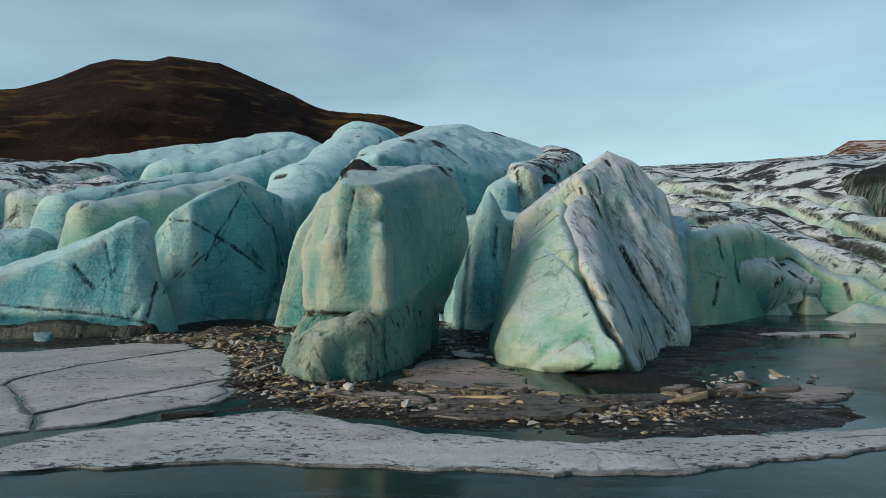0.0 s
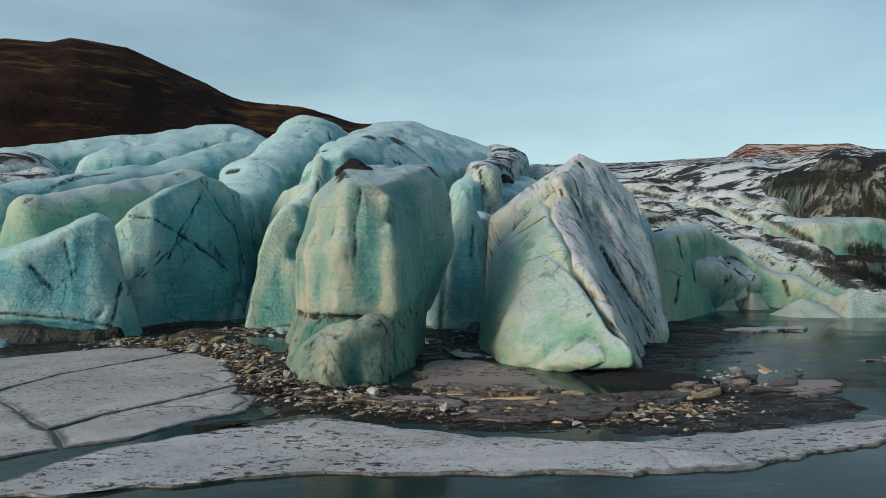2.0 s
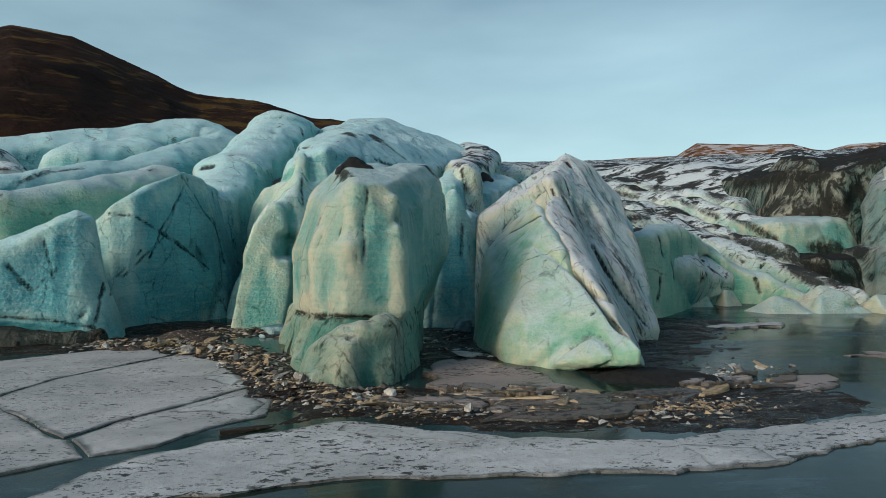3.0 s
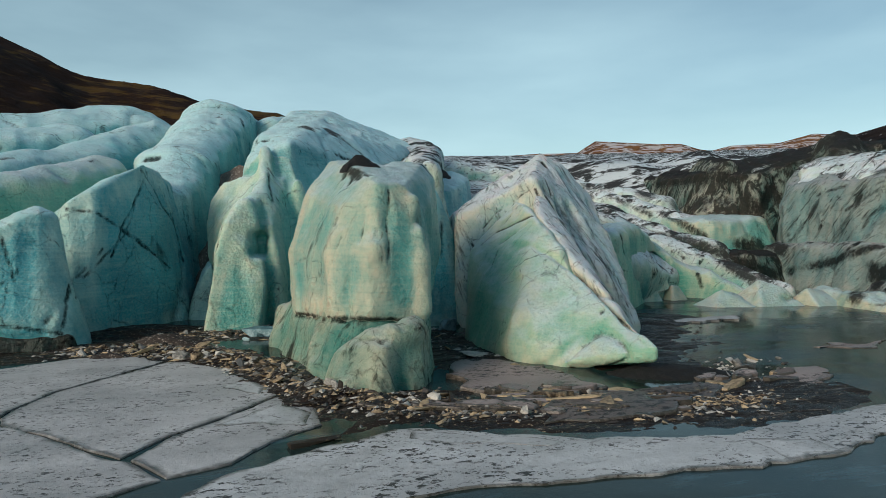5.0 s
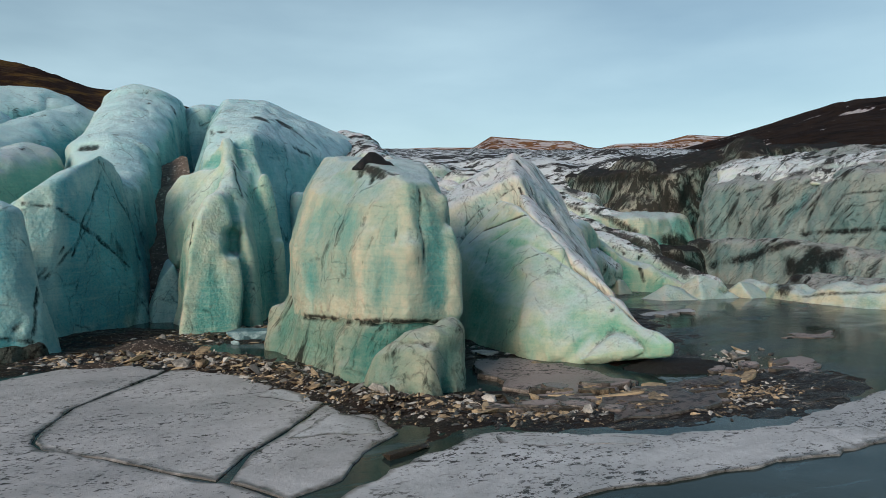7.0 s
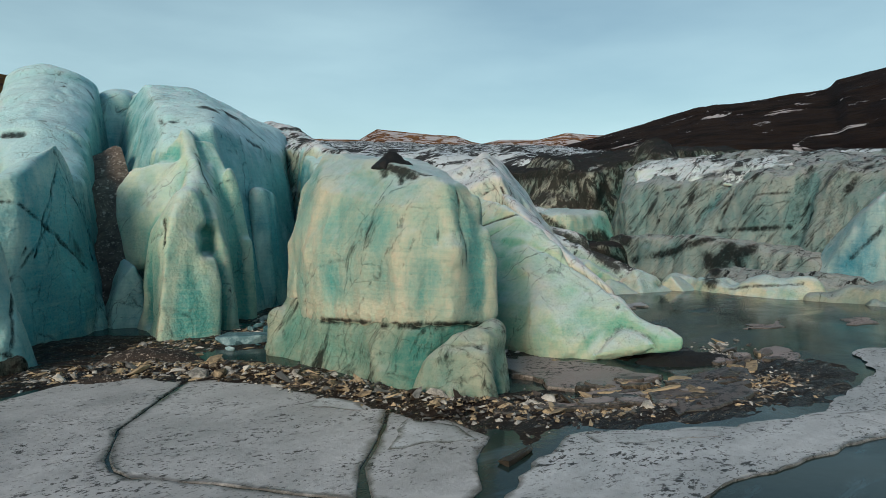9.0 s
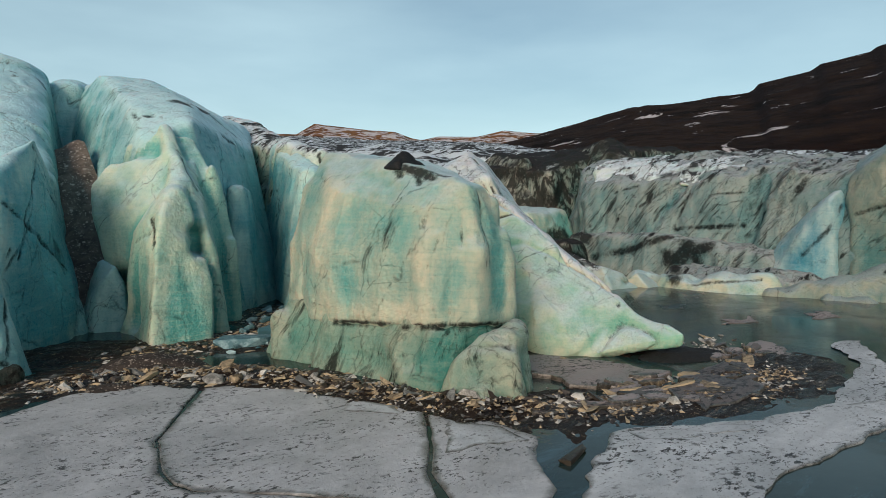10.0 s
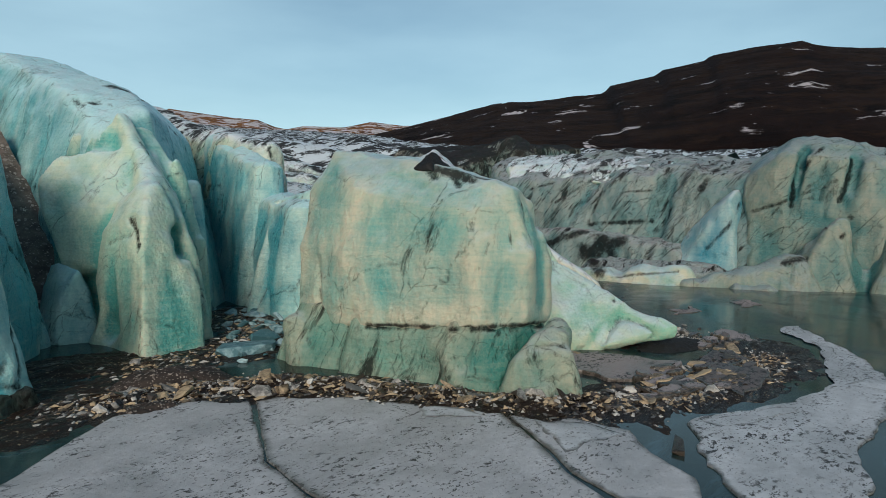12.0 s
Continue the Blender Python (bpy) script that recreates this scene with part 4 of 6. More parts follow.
block_upper = carve(union(
    block([(-5.5, 31.1, 2.75), (-7.2, 33.0, 2.6), (-8.0, 38.5, 2.25), (-7.6, 44.0, 2.0), (-1.0, 46.5, 2.1), (-0.1, 41.5, 2.0), (-2.9, 31.3, 2.5),
           (-5.4, 31.2, 6.0), (-7.2, 33.0, 5.8), (-8.1, 40.0, 5.8), (-7.4, 44.0, 6.0), (1.7, 43.5, 7.0), (1.4, 41.5, 5.6), (-2.9, 31.5, 7.0),
           (-5.0, 32.2, 9.2), (-3.4, 32.7, 9.2), (-6.5, 33.6, 7.9), (-7.2, 40.0, 9.0), (-6.1, 44.0, 9.4), (-5.3, 36.8, 10.4), (-5.2, 43.5, 11.3), (-1.0, 45.0, 11.6), (0.2, 41.3, 11.3), (0.9, 40.8, 10.4), (1.6, 43.0, 9.0)]),
    limb((-4.9, 32.6, 8.6), (-5.2, 31.7, 6.0), 0.3, 0.55), limb((-5.2, 31.7, 6.0), (-4.9, 31.7, 3.6), 0.55, 0.5),
    limb((-3.1, 32.4, 8.4), (-3.0, 31.9, 5.5), 0.3, 0.5), limb((-3.0, 31.8, 5.5), (-2.9, 31.7, 3.2), 0.55, 0.5), soft=0.12),
    limb((-4.1, 31.4, 9.0), (-3.9, 30.75, 6.6), 0.2, 0.5), limb((-3.9, 30.75, 6.6), (-3.8, 30.75, 3.4), 0.5, 0.4),
    limb((-1.0, 46.6, 12.0), (-3.4, 37.5, 11.0), 0.4, 0.5),
    limb((0.6, 34.4, 2.6), (2.6, 41.0, 2.6), 0.9, 1.0), limb((-7.7, 35.6, 9.4), (-8.6, 35.4, 3.0), 0.25, 0.4), limb((-7.8, 41.2, 10.0), (-8.7, 41.6, 3.0), 0.25, 0.5), soft=0.10)
block_base = carve(union(
    block([(-7.5, 31.9, DEEP), (-2.7, 30.9, DEEP), (-1.5, 33.3, DEEP), (-0.4, 41.0, DEEP), (-0.8, 46.0, DEEP), (-8.6, 44.6, DEEP), (-8.8, 40.0, DEEP), (-7.0, 32.8, 3.3), (-5.4, 31.4, 3.4),
           (-2.9, 31.6, 3.3), (-1.5, 34.5, 3.0), (-0.3, 41.0, 3.0), (-0.9, 45.5, 3.0), (-7.4, 43.8, 3.0), (-7.8, 38.5, 3.0)]),
    block([(-7.4, 28.8, DEEP), (-6.2, 28.0, DEEP), (-5.0, 28.1, DEEP), (-3.5, 29.2, DEEP), (-2.7, 30.6, DEEP), (-6.3, 29.1, 0.9), (-5.4, 28.95, 1.9), (-4.9, 29.1, 1.6), (-5.9, 30.6, 2.6), (-4.2, 30.4, 2.8),
           (-2.8, 31.0, 2.5), (-7.2, 30.8, 1.5), (-7.6, 31.6, DEEP), (-3.6, 29.7, 1.3)]),
    limb((-4.6, 29.9, 2.2), (-3.7, 30.4, 2.4), 0.6, 0.55), limb((-5.7, 28.7, 0.2), (-5.45, 29.3, 1.65), 0.55, 0.5),
    limb((-7.0, 30.2, -0.2), (-6.6, 30.7, 1.2), 0.6, 0.5), limb((-7.6, 33.4, 0.4), (-7.3, 34.4, 1.6), 0.6, 0.5), limb((-8.2, 42.6, 0.2), (-8.0, 43.6, 1.8), 0.8, 0.5), soft=0.18),
    limb((-8.7, 35.2, 0.9), (-9.0, 38.6, 1.2), 1.0, 0.9), limb((-8.5, 31.6, 1.7), (-8.3, 33.2, 1.5), 0.6, 0.5), limb((-9.1, 40.2, 1.6), (-9.4, 42.0, 1.2), 0.8, 0.8), limb((-4.8, 28.4, 2.4), (-4.5, 28.9, 0.0), 0.2, 0.35), limb((-6.6, 29.0, 1.8), (-6.5, 28.6, 0.0), 0.2, 0.35), soft=0.10)
thing = cluster("ice_block", "tall pale green ice block, horizontal seam, rounded toe", (-4, 37, 0), "ice block")
under(thing,
      ice_part("upper_block", block_upper, (-9.5, 29.0, 1.2), (4, 48, 13), 0.12, ICE_CREAM, 1, 0.45, 0.10),
      ice_part("lower_block", block_base, (-10.5, 26.5, -0.7), (2.5, 48, 4.2), 0.12, ICE_BASE, 2, 0.5, 0.14, rind=0.5),
      ice_part("core", block([(-6.6, 32.6, 1.2), (-3.0, 32.4, 1.2), (-0.6, 38.5, 1.2), (-1.2, 45, 1.2), (-7.4, 43.2, 1.2), (-6.6, 32.6, 3.4), (-3.0, 32.4, 3.4), (-0.6, 38.5, 3.4), (-1.2, 45, 3.4), (-7.4, 43.2, 3.4)]), (-9, 31, 0.8), (1.5, 47, 4), 0.3, ICE_BASE, 15, 0.2, 0.2))

pyramid_front = union(
    block([(6.8, 39.0, 7.9), (7.2, 36.2, 6.0), (2.9, 33.2, DEEP), (2.7, 34.0, 1.0), (2.4, 38.5, DEEP), (2.9, 41.5, DEEP), (4.6, 45.0, 5.6), (8.3, 45.0, 9.5), (12.2, 40.0, DEEP), (9.6, 34.0, DEEP), (11.0, 41.5, 3.0)]),
    block([(7.0, 36.4, 5.6), (7.15, 33.0, 3.6), (7.2, 31.0, 2.75), (3.6, 32.4, 0.3), (2.9, 33.6, DEEP), (3.0, 34.8, 2.2), (9.6, 33.6, DEEP), (8.8, 31.0, DEEP), (8.0, 38, DEEP)]),
    block([(7.2, 31.6, 2.85), (7.3, 29.6, 2.3), (7.45, 28.3, 2.0), (7.5, 27.5, 1.45), (7.55, 27.7, 0.7), (4.4, 31.0, 0.3), (4.0, 32.6, DEEP), (8.6, 31.0, 0.2), (8.2, 29.2, 0.8), (8.0, 33, DEEP)]), soft=0.2)
flank = carve(block([(7.35, 39.8, 8.1), (7.35, 34.3, 4.0), (8.1, 29.8, 1.5), (8.9, 30.0, 0.3), (9.9, 31.8, DEEP), (13.2, 38.4, DEEP), (13.6, 39.6, DEEP), (13.2, 43.0, 3.8), (9.6, 44.8, 10.2), (8.0, 40.0, 2.0), (8.4, 32.0, DEEP), (10.0, 43.0, DEEP)]),
              limb((7.9, 38.0, 7.4), (11.6, 33.6, 0.0), 0.10, 0.2), limb((9.2, 41.5, 8.2), (13.2, 37.4, 0.0), 0.14, 0.24), limb((10.2, 42.6, 8.0), (14.2, 39.6, 0.0), 0.16, 0.26), soft=0.08)
pyramid_back = carve(
    block([(12.4, 49.3, 13.2), (9.0, 44.0, 10.8), (17.0, 47.6, 7.4), (17.4, 48.8, DEEP), (14.9, 39.0, 0.7), (14.5, 38.8, DEEP), (5.4, 49.5, 8.2), (4.4, 46.0, DEEP), (14.5, 54.5, 12.0), (7.0, 56.0, 8.0), (10.5, 40.0, 1.0), (15.1, 44.6, 6.2), (16.4, 48.0, 10.0), (14.5, 49.0, 12.2)]),
    limb((10.8, 43.5, 9.6), (13.0, 38.0, 0.0), 0.25, 0.35), limb((13.2, 46.0, 10.6), (15.2, 40.5, 2.2), 0.2, 0.3), soft=0.12)
thing = cluster("ice_pyramid", "pointed green ice pyramid with dirty creased flank", (8, 40, 0), "ice block")
under(thing,
      ice_part("front_peak", pyramid_front, (1.2, 26, -0.7), (14, 47, 11), 0.125, ICE_GREEN, 3, 0.4, 0.15),
      ice_part("flank", flank, (5.5, 27, -0.7), (15.5, 46.5, 11.6), 0.125, ICE_FLANK, 3, 0.4, 0.13),
      ice_part("rear_peak", pyramid_back, (3, 37, -0.7), (19.5, 56, 14.8), 0.14, ICE_FLANK, 4, 0.55, 0.2))

serac("ice_pinnacle", "thin upright blade of shaded teal ice between blocks",
      union(block([(3.4, 49.3, 10.6), (1.0, 47.4, DEEP), (5.8, 47.8, DEEP), (5.6, 50.0, 6.4), (1.5, 48.4, 5.5), (3.0, 58.0, 9.0), (0.3, 58.0, DEEP), (6.8, 58.0, DEEP)]),
            block([(5.4, 52.5, 7.2), (4.2, 51.0, DEEP), (7.4, 52, DEEP), (6.6, 53, 6.0), (6, 58, 6), (4, 58, DEEP), (8, 58, DEEP)]), soft=0.2),
      (-0.8, 45.8, -0.7), (9, 59, 12), 0.18, ICE_TEAL, 5, 0.5, soft=0.10)
serac("ice_fin", "ice fin with a black ash side behind the front blocks",
      fin([(7.9, 64.5, 14.2, 1.3), (9.5, 72, 15.4, 1.8), (13, 84, 17.4, 2.8), (17, 100, 21.5, 4)], 0.13),
      (1, 59, -0.7), (25, 107, 24), 0.4, ICE_WHITE, 6)

# the centre ridge: buttress at the front, great dome behind
buttress = carve(union(
    fin([(-8.07, 60.0, 14.3, 0.5), (-8.2, 57.6, 11.9, 0.42), (-9.2, 55.2, 9.9, 0.5), (-9.9, 53.9, 9.1, 0.6)], 0.12),
    block([(-11.6, 60, DEEP), (-10.9, 61, 8), (-9.8, 61, 12.6), (-8.6, 60.5, 13.4), (-6.0, 60, 13.4), (-4.7, 58.5, 7), (-4.3, 57.8, DEEP), (-6.6, 54.4, DEEP), (-11.6, 57.5, DEEP), (-10.3, 58.0, 8), (-6.4, 55.4, 4.6), (-5.4, 58.0, 10.6), (-5, 66, 13), (-9, 66, 13), (-4, 66, DEEP), (-11.2, 66, DEEP)]),
    block([(-10.3, 53.3, 9.2), (-9.6, 53.5, 9.2), (-11.5, 51.9, 7.6), (-12.2, 51.0, 5.0), (-13.0, 49.6, DEEP), (-9.2, 49.4, DEEP), (-8.7, 50.7, 3.2), (-8.8, 51.8, 5.0), (-9.1, 52.4, 7.2), (-10, 56.5, 8.6), (-11.8, 56, 6.5), (-12.6, 56, DEEP), (-8.3, 56, DEEP)]),
    block([(-8.2, 57.6, 11.5), (-8.5, 55.0, 9.6), (-8.1, 53.3, 7.4), (-7.7, 52.4, 4.4), (-7.5, 51.2, DEEP), (-6.4, 55.0, DEEP), (-6.2, 57.0, 8.0), (-6.5, 58.8, 11.6), (-9.5, 56.0, 8.2), (-9.5, 54.0, DEEP), (-9.0, 53.6, 6.5)]),
    block([(-11.6, 62.0, 11.6), (-8.8, 58.4, 11.9), (-9.4, 56.6, 9.2), (-11.3, 56.8, 7.4), (-12.4, 58.6, 6.6), (-12.9, 59.0, 5.0), (-12.6, 58.8, 3.8), (-12.0, 57.4, 4.4), (-10.0, 56.0, 4.0), (-13.0, 61.0, 7.6), (-12.6, 62.5, 9.8), (-10.0, 60.0, 3.0)]),
    fin([(-5.5, 57.6, 11.4, 0.4), (-4.9, 56.4, 6.0, 0.4)], 0.08), soft=0.2),
    limb((-12.0, 57.4, 8.4), (-12.4, 57.0, 3.6), 0.2, 0.45), limb((-11.0, 56.6, 9.4), (-11.2, 56.0, 6.0), 0.15, 0.3), limb((-9.75, 50.2, 6.6), (-8.8, 53.7, 6.4), 0.5, 0.5), limb((-9.65, 50.2, 5.5), (-8.8, 53.5, 5.4), 0.6, 0.5),
    limb((-14.4, 57.6, 0.2), (-11.8, 56.8, 2.0), 1.9, 1.5), limb((-12.4, 53.8, 7.0), (-12.7, 54.2, 1.0), 0.25, 0.8), limb((-6.6, 55.0, 10.6), (-6.2, 53.6, 0.0), 0.4, 0.6), limb((-9.3, 57.0, 12.4), (-10.2, 55.2, 9.6), 0.35, 0.4), soft=0.14)
dome = block([(-9.8, 60.5, 13.0), (-6.0, 60.0, 14.8), (-4.0, 66, 16.8), (-7.8, 68, 16.6), (-2.0, 96, 24.0), (3.5, 96, 24.2), (17, 105, 22.0), (15, 92, 18.8), (5, 72, 14), (-11.2, 60, DEEP), (-4.2, 57.5, DEEP), (5, 66, DEEP), (18, 90, DEEP), (20, 112, DEEP), (-8, 112, DEEP), (-2, 110, 22)])
thing = cluster("ice_dome", "great fluted serac, hollow foot, white ash-flecked dome", (-8, 60, 0))
under(thing,
      ice_part("buttress", buttress, (-15.5, 49, -0.7), (-2, 66, 16), 0.14, ICE_BUTTRESS, 7, 0.35, 0.15),
      ice_part("dome", carve(dome, limb((-7.0, 56.5, 16.0), (-7.2, 57.5, 0.0), 0.8, 1.0), soft=0.3), (-12.5, 56, -0.7), (22, 114, 27.5), 0.34, ICE_CROWN, 8, 0.5, 0.35))

ridge_front = carve(block([(-21.4, 51.3, 8.8), (-19.6, 51.9, 9.8), (-17.1, 56.0, 12.2), (-24.6, 55, 6.5), (-24.6, 52.2, DEEP), (-20.4, 49.8, DEEP), (-14.3, 57, DEEP), (-14.0, 62, 5), (-15.8, 65, 11.0), (-21, 65, 8), (-24, 67, DEEP), (-13.3, 67, DEEP)]),
                    limb((-16.0, 55.0, 11.6), (-14.9, 55.0, 0.0), 0.25, 0.5), limb((-14.4, 58.6, 9.0), (-13.4, 58.8, 0.0), 0.4, 0.6), limb((-19.2, 51.2, 8.0), (-18.4, 50.6, 0.0), 0.15, 0.35), soft=0.2)
ridge_back = carve(fin([(-16.6, 65, 11.2, 2.3), (-15.8, 75.8, 15.8, 3.7), (-13.6, 88, 20.6, 4.0), (-11.7, 98, 25.0, 4.3), (-9, 108, 24.4, 4.5)], 0.15),
                   limb((-13.6, 66, 12), (-12.8, 65, 0), 0.5, 0.7), limb((-12.6, 71.5, 14), (-11.6, 70, 2), 0.5, 0.8), limb((-11.2, 78, 16), (-10.0, 77, 4), 0.6, 0.9), limb((-16.6, 64.5, 13.5), (-18.8, 72, 15.5), 0.5, 0.4), limb((-9.6, 88, 21), (-8.2, 87, 8), 0.7, 0.9), soft=0.25)
thing = cluster("ice_ridge", "long blue-green serac ridge rising to a rounded white head", (-18, 60, 0))
under(thing,
      ice_part("front_shoulder", ridge_front, (-27, 48.5, -0.7), (-11.5, 67, 14), 0.17, ICE_TEAL, 9, 0.45, 0.12),
      ice_part("crest", ridge_back, (-26, 58, -0.7), (-3, 113, 27.5), 0.34, ICE_CROWN, 10, 0.45, 0.35))

thing = cluster("ice_hump", "low teal ice hump undercut above a silty foot with painted shade", (-30, 47, 0))
under(thing,
      ice_part("hump", carve(fin([(-22.3, 47.3, 8.3, 1.0), (-25.5, 47.2, 6.6, 1.7), (-31, 47, 5.0, 2.2), (-42, 48, 4.6, 3)], 0.2), limb((-48, 42.6, 0.3), (-20, 43.6, 0.3), 1.75, 1.6), soft=0.08), (-48, 41, -0.7), (-17.5, 53, 10), 0.18, ICE_TEAL, 11, 0.5, 0.15),
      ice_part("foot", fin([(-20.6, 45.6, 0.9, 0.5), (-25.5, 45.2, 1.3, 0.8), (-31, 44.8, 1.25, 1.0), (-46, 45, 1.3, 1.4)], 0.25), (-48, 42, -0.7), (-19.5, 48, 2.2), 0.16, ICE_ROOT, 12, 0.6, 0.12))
for k, (nodes, label) in enumerate([
        ([(-30.5, 57, 10.2, 1.6), (-27, 62, 11.8, 2.0), (-23, 72, 14.2, 2.6)], "pale green ice hump with an ash-lined edge"),
        ([(-36, 63, 11.7, 2.2), (-27, 76, 15.2, 2.8), (-19.5, 92, 20.8, 3.2)], "long smooth teal ice rib sloping down to the lake"),
        ([(-33, 80, 17.2, 3.0), (-28, 84, 18.8, 3.2)], "rounded turquoise ice knob among the seracs"),
        ([(-45, 84, 17.8, 3.5), (-24, 100, 23.9, 6.0)], "broad white ice dome crossed by fine cracks"),
        ([(-52, 68, 12.7, 3.5), (-42, 78, 16.6, 3.5)], "white ice hump with grey ash streaks"),
        ([(-66, 70, 13.0, 4.0), (-54, 90, 18.6, 4.0)], "white ice hump below the dark mountain"),
        ([(-46, 56, 6.2, 2.5), (-38, 60, 8.2, 2.5)], "low blue ice hump beside the lake"),
        ([(-44, 70, 12.6, 2.0), (-38, 74, 14.4, 2.4)], "grey-streaked ice knob among the seracs"),
        ([(-4.5, 100, 23.6, 1.6), (-1, 110, 25.4, 2.2)], "narrow blue ice crest between the domes")]):
    x, y, t, w = (np.array(v) for v in zip(*nodes))
    serac("ice_hump", label, fin(nodes, 0.3), (x.min() - w.max() - 9, y.min() - w.max() - 9, -0.7), (x.max() + w.max() + 9, y.max() + w.max() + 9, t.max() + 2), 0.42, ICE_WHITE if k in (4, 5, 7) else ICE_GREEN if k == 0 else ICE_CROWN if k in (2, 3, 8) else ICE_TEAL, 20 + k, 0.55, soft=0.4)

serac("ice_lump", "shaded blue ice lump at the mouth of the gravel gully", block([(-14.2, 56.2, DEEP), (-11.6, 55.8, DEEP), (-13.6, 57.0, 3.4), (-12.4, 56.9, 4.8), (-11.8, 57.2, 3.0), (-14.4, 60, DEEP), (-11.2, 60, DEEP), (-12.6, 60.5, 5.0)]), (-15.5, 54.5, -0.7), (-10, 62, 6.5), 0.25, ICE_TEAL, 58, 0.6, soft=0.25)

# pinnacles behind the block
for k, (nodes, label) in enumerate([
        ([(-1.6, 62, 10.2, 0.7), (1.0, 66, 10.0, 0.8)], "slim teal ice pillar beside the fluted serac"),
        ([(5.3, 61.5, 12.0, 1.3), (9.5, 72, 15.4, 2.0)], "sharp green ice blade with a pale edge"),
        ([(9.8, 66, 11.8, 1.4), (15, 78, 14.4, 2.5)], "teal ice blade below the ash-banded slope"),
        ([(2.5, 54, 8.8, 1.5), (6.0, 60, 9.4, 2.0)], "low rounded teal ice blade behind the block")]):
    x, y, t, w = (np.array(v) for v in zip(*nodes))
    serac("ice_pinnacle", label, fin(nodes, 0.12), (x.min() - 5, y.min() - 5, -0.7), (x.max() + 6, y.max() + 6, t.max() + 2), 0.24, ICE_TEAL, 40 + k, 0.6, soft=0.16)

# black ash caps on the crests
def crown(x, y, reach=0.6):
    """The ice's height at a plan place."""
    best = 0.0
    for ob in scene.objects:
        if ob.type == "MESH" and ob.name.split(".")[0] in ("upper_block", "rear_peak", "dome", "crest", "front_shoulder", "ice_fin"):
            p = np.empty(len(ob.data.vertices) * 3, dtype=np.float32)
            ob.data.vertices.foreach_get("co", p)
            p = p.reshape(-1, 3)
            near = p[np.hypot(p[:, 0] - x, p[:, 1] - y) < reach]
            best = max(best, float(near[:, 2].max()) if len(near) else 0.0)
    return best


for x, y, wide, deep, high, seed in [(-4.6, 37.0, 1.3, 0.7, 0.55, 1), (12.4, 49.2, 0.4, 0.35, 0.3, 3), (11.0, 69.0, 1.0, 0.6, 0.35, 8)]:
    z = crown(x, y)
    heap = block([(x - wide, y - deep, z - 0.7), (x + wide, y - deep, z - 0.8), (x + wide * 1.1, y + deep, z - 0.6), (x - wide, y + deep, z - 0.6), (x - wide * 0.25, y, z + high), (x + wide * 0.3, y + 0.1, z + high * 0.45)])
    places, normals, faces, ridge = solid(heap, (x - wide - 0.6, y - deep - 0.6, z - 1.2), (x + wide + 0.6, y + deep + 0.6, z + high + 0.5), 0.1, 0.06)
    places = places + normals * (0.08 * smooth_noise(places, 0.5, seed=seed) + 0.05 * smooth_noise(places, 0.2, seed=seed + 3))[:, None]
    tagged(new("ash_cap", mesh_of("ash_cap", places, faces, ASH)), "small heap of black ash on an ice crest", "ash heap", "ash caps on the ice")

# the ice slope across the bay: ribs running down to the water
thing = cluster("ice_slope", "low green ice slope with black ash ribs above the bay", (30, 60, 0))
slope_body = block([(18, 52, DEEP), (33, 61, DEEP), (20, 51, 5.0), (24, 57, 6.4), (33, 65, 4.8), (44, 67, DEEP), (33, 70, 7.0), (20, 80, 10.6), (34, 112, 17), (20, 112, 18.6), (62, 112, 15), (48, 74, 5.2), (54, 71, DEEP), (17, 60, DEEP), (62, 80, DEEP)])
under(thing, ice_part("slope", slope_body, (14, 49, -0.7), (66, 114, 22), 0.45, ICE_WHITE, 60, 1.0, 0.8))
for k, (nodes, mat) in enumerate([
        ([(19.5, 51.0, 7.0, 1.2), (26, 58, 8.0, 1.6), (33, 63.5, 6.4, 1.5), (37, 59, 3.2, 1.3), (40, 56, 0.8, 1.0)], ICE_GREEN),
        ([(17.8, 50.0, 7.4, 0.8), (19.2, 55, 8.6, 1.0)], ICE_TEAL),
        ([(22, 68, 10.8, 1.6), (32, 69.6, 9.0, 1.8), (41, 64, 5.0, 1.5), (47, 58.5, 1.6, 1.2)], ICE_WHITE),
        ([(26, 84, 13.6, 2.0), (38, 78, 10.2, 2.0), (47, 69, 6.2, 1.6)], ICE_WHITE),
        ([(34, 96, 16.2, 2.2), (46, 86, 12.4, 2.0), (54, 76, 8.0, 1.8)], ICE_WHITE),
        ([(24, 104, 18.8, 2.5), (44, 104, 17.2, 2.4), (58, 94, 13.5, 2.2)], ICE_WHITE)]):
    x, y, t, w = (np.array(v) for v in zip(*nodes))
    under(thing, ice_part("rib", carve(fin(nodes, 0.06 if k < 2 else 0.35), limb((29.0, 57.0, 2.2), (32.0, 62.6, 3.4), 2.2, 1.6), soft=0.15) if k == 0 else fin(nodes, 0.06 if k < 2 else 0.35), (x.min() - 7, y.min() - 7, -0.7), (x.max() + 7, y.max() + 7, t.max() + 2), 0.3 if k < 3 else 0.45, mat, 62 + k, 0.8, 0.3))
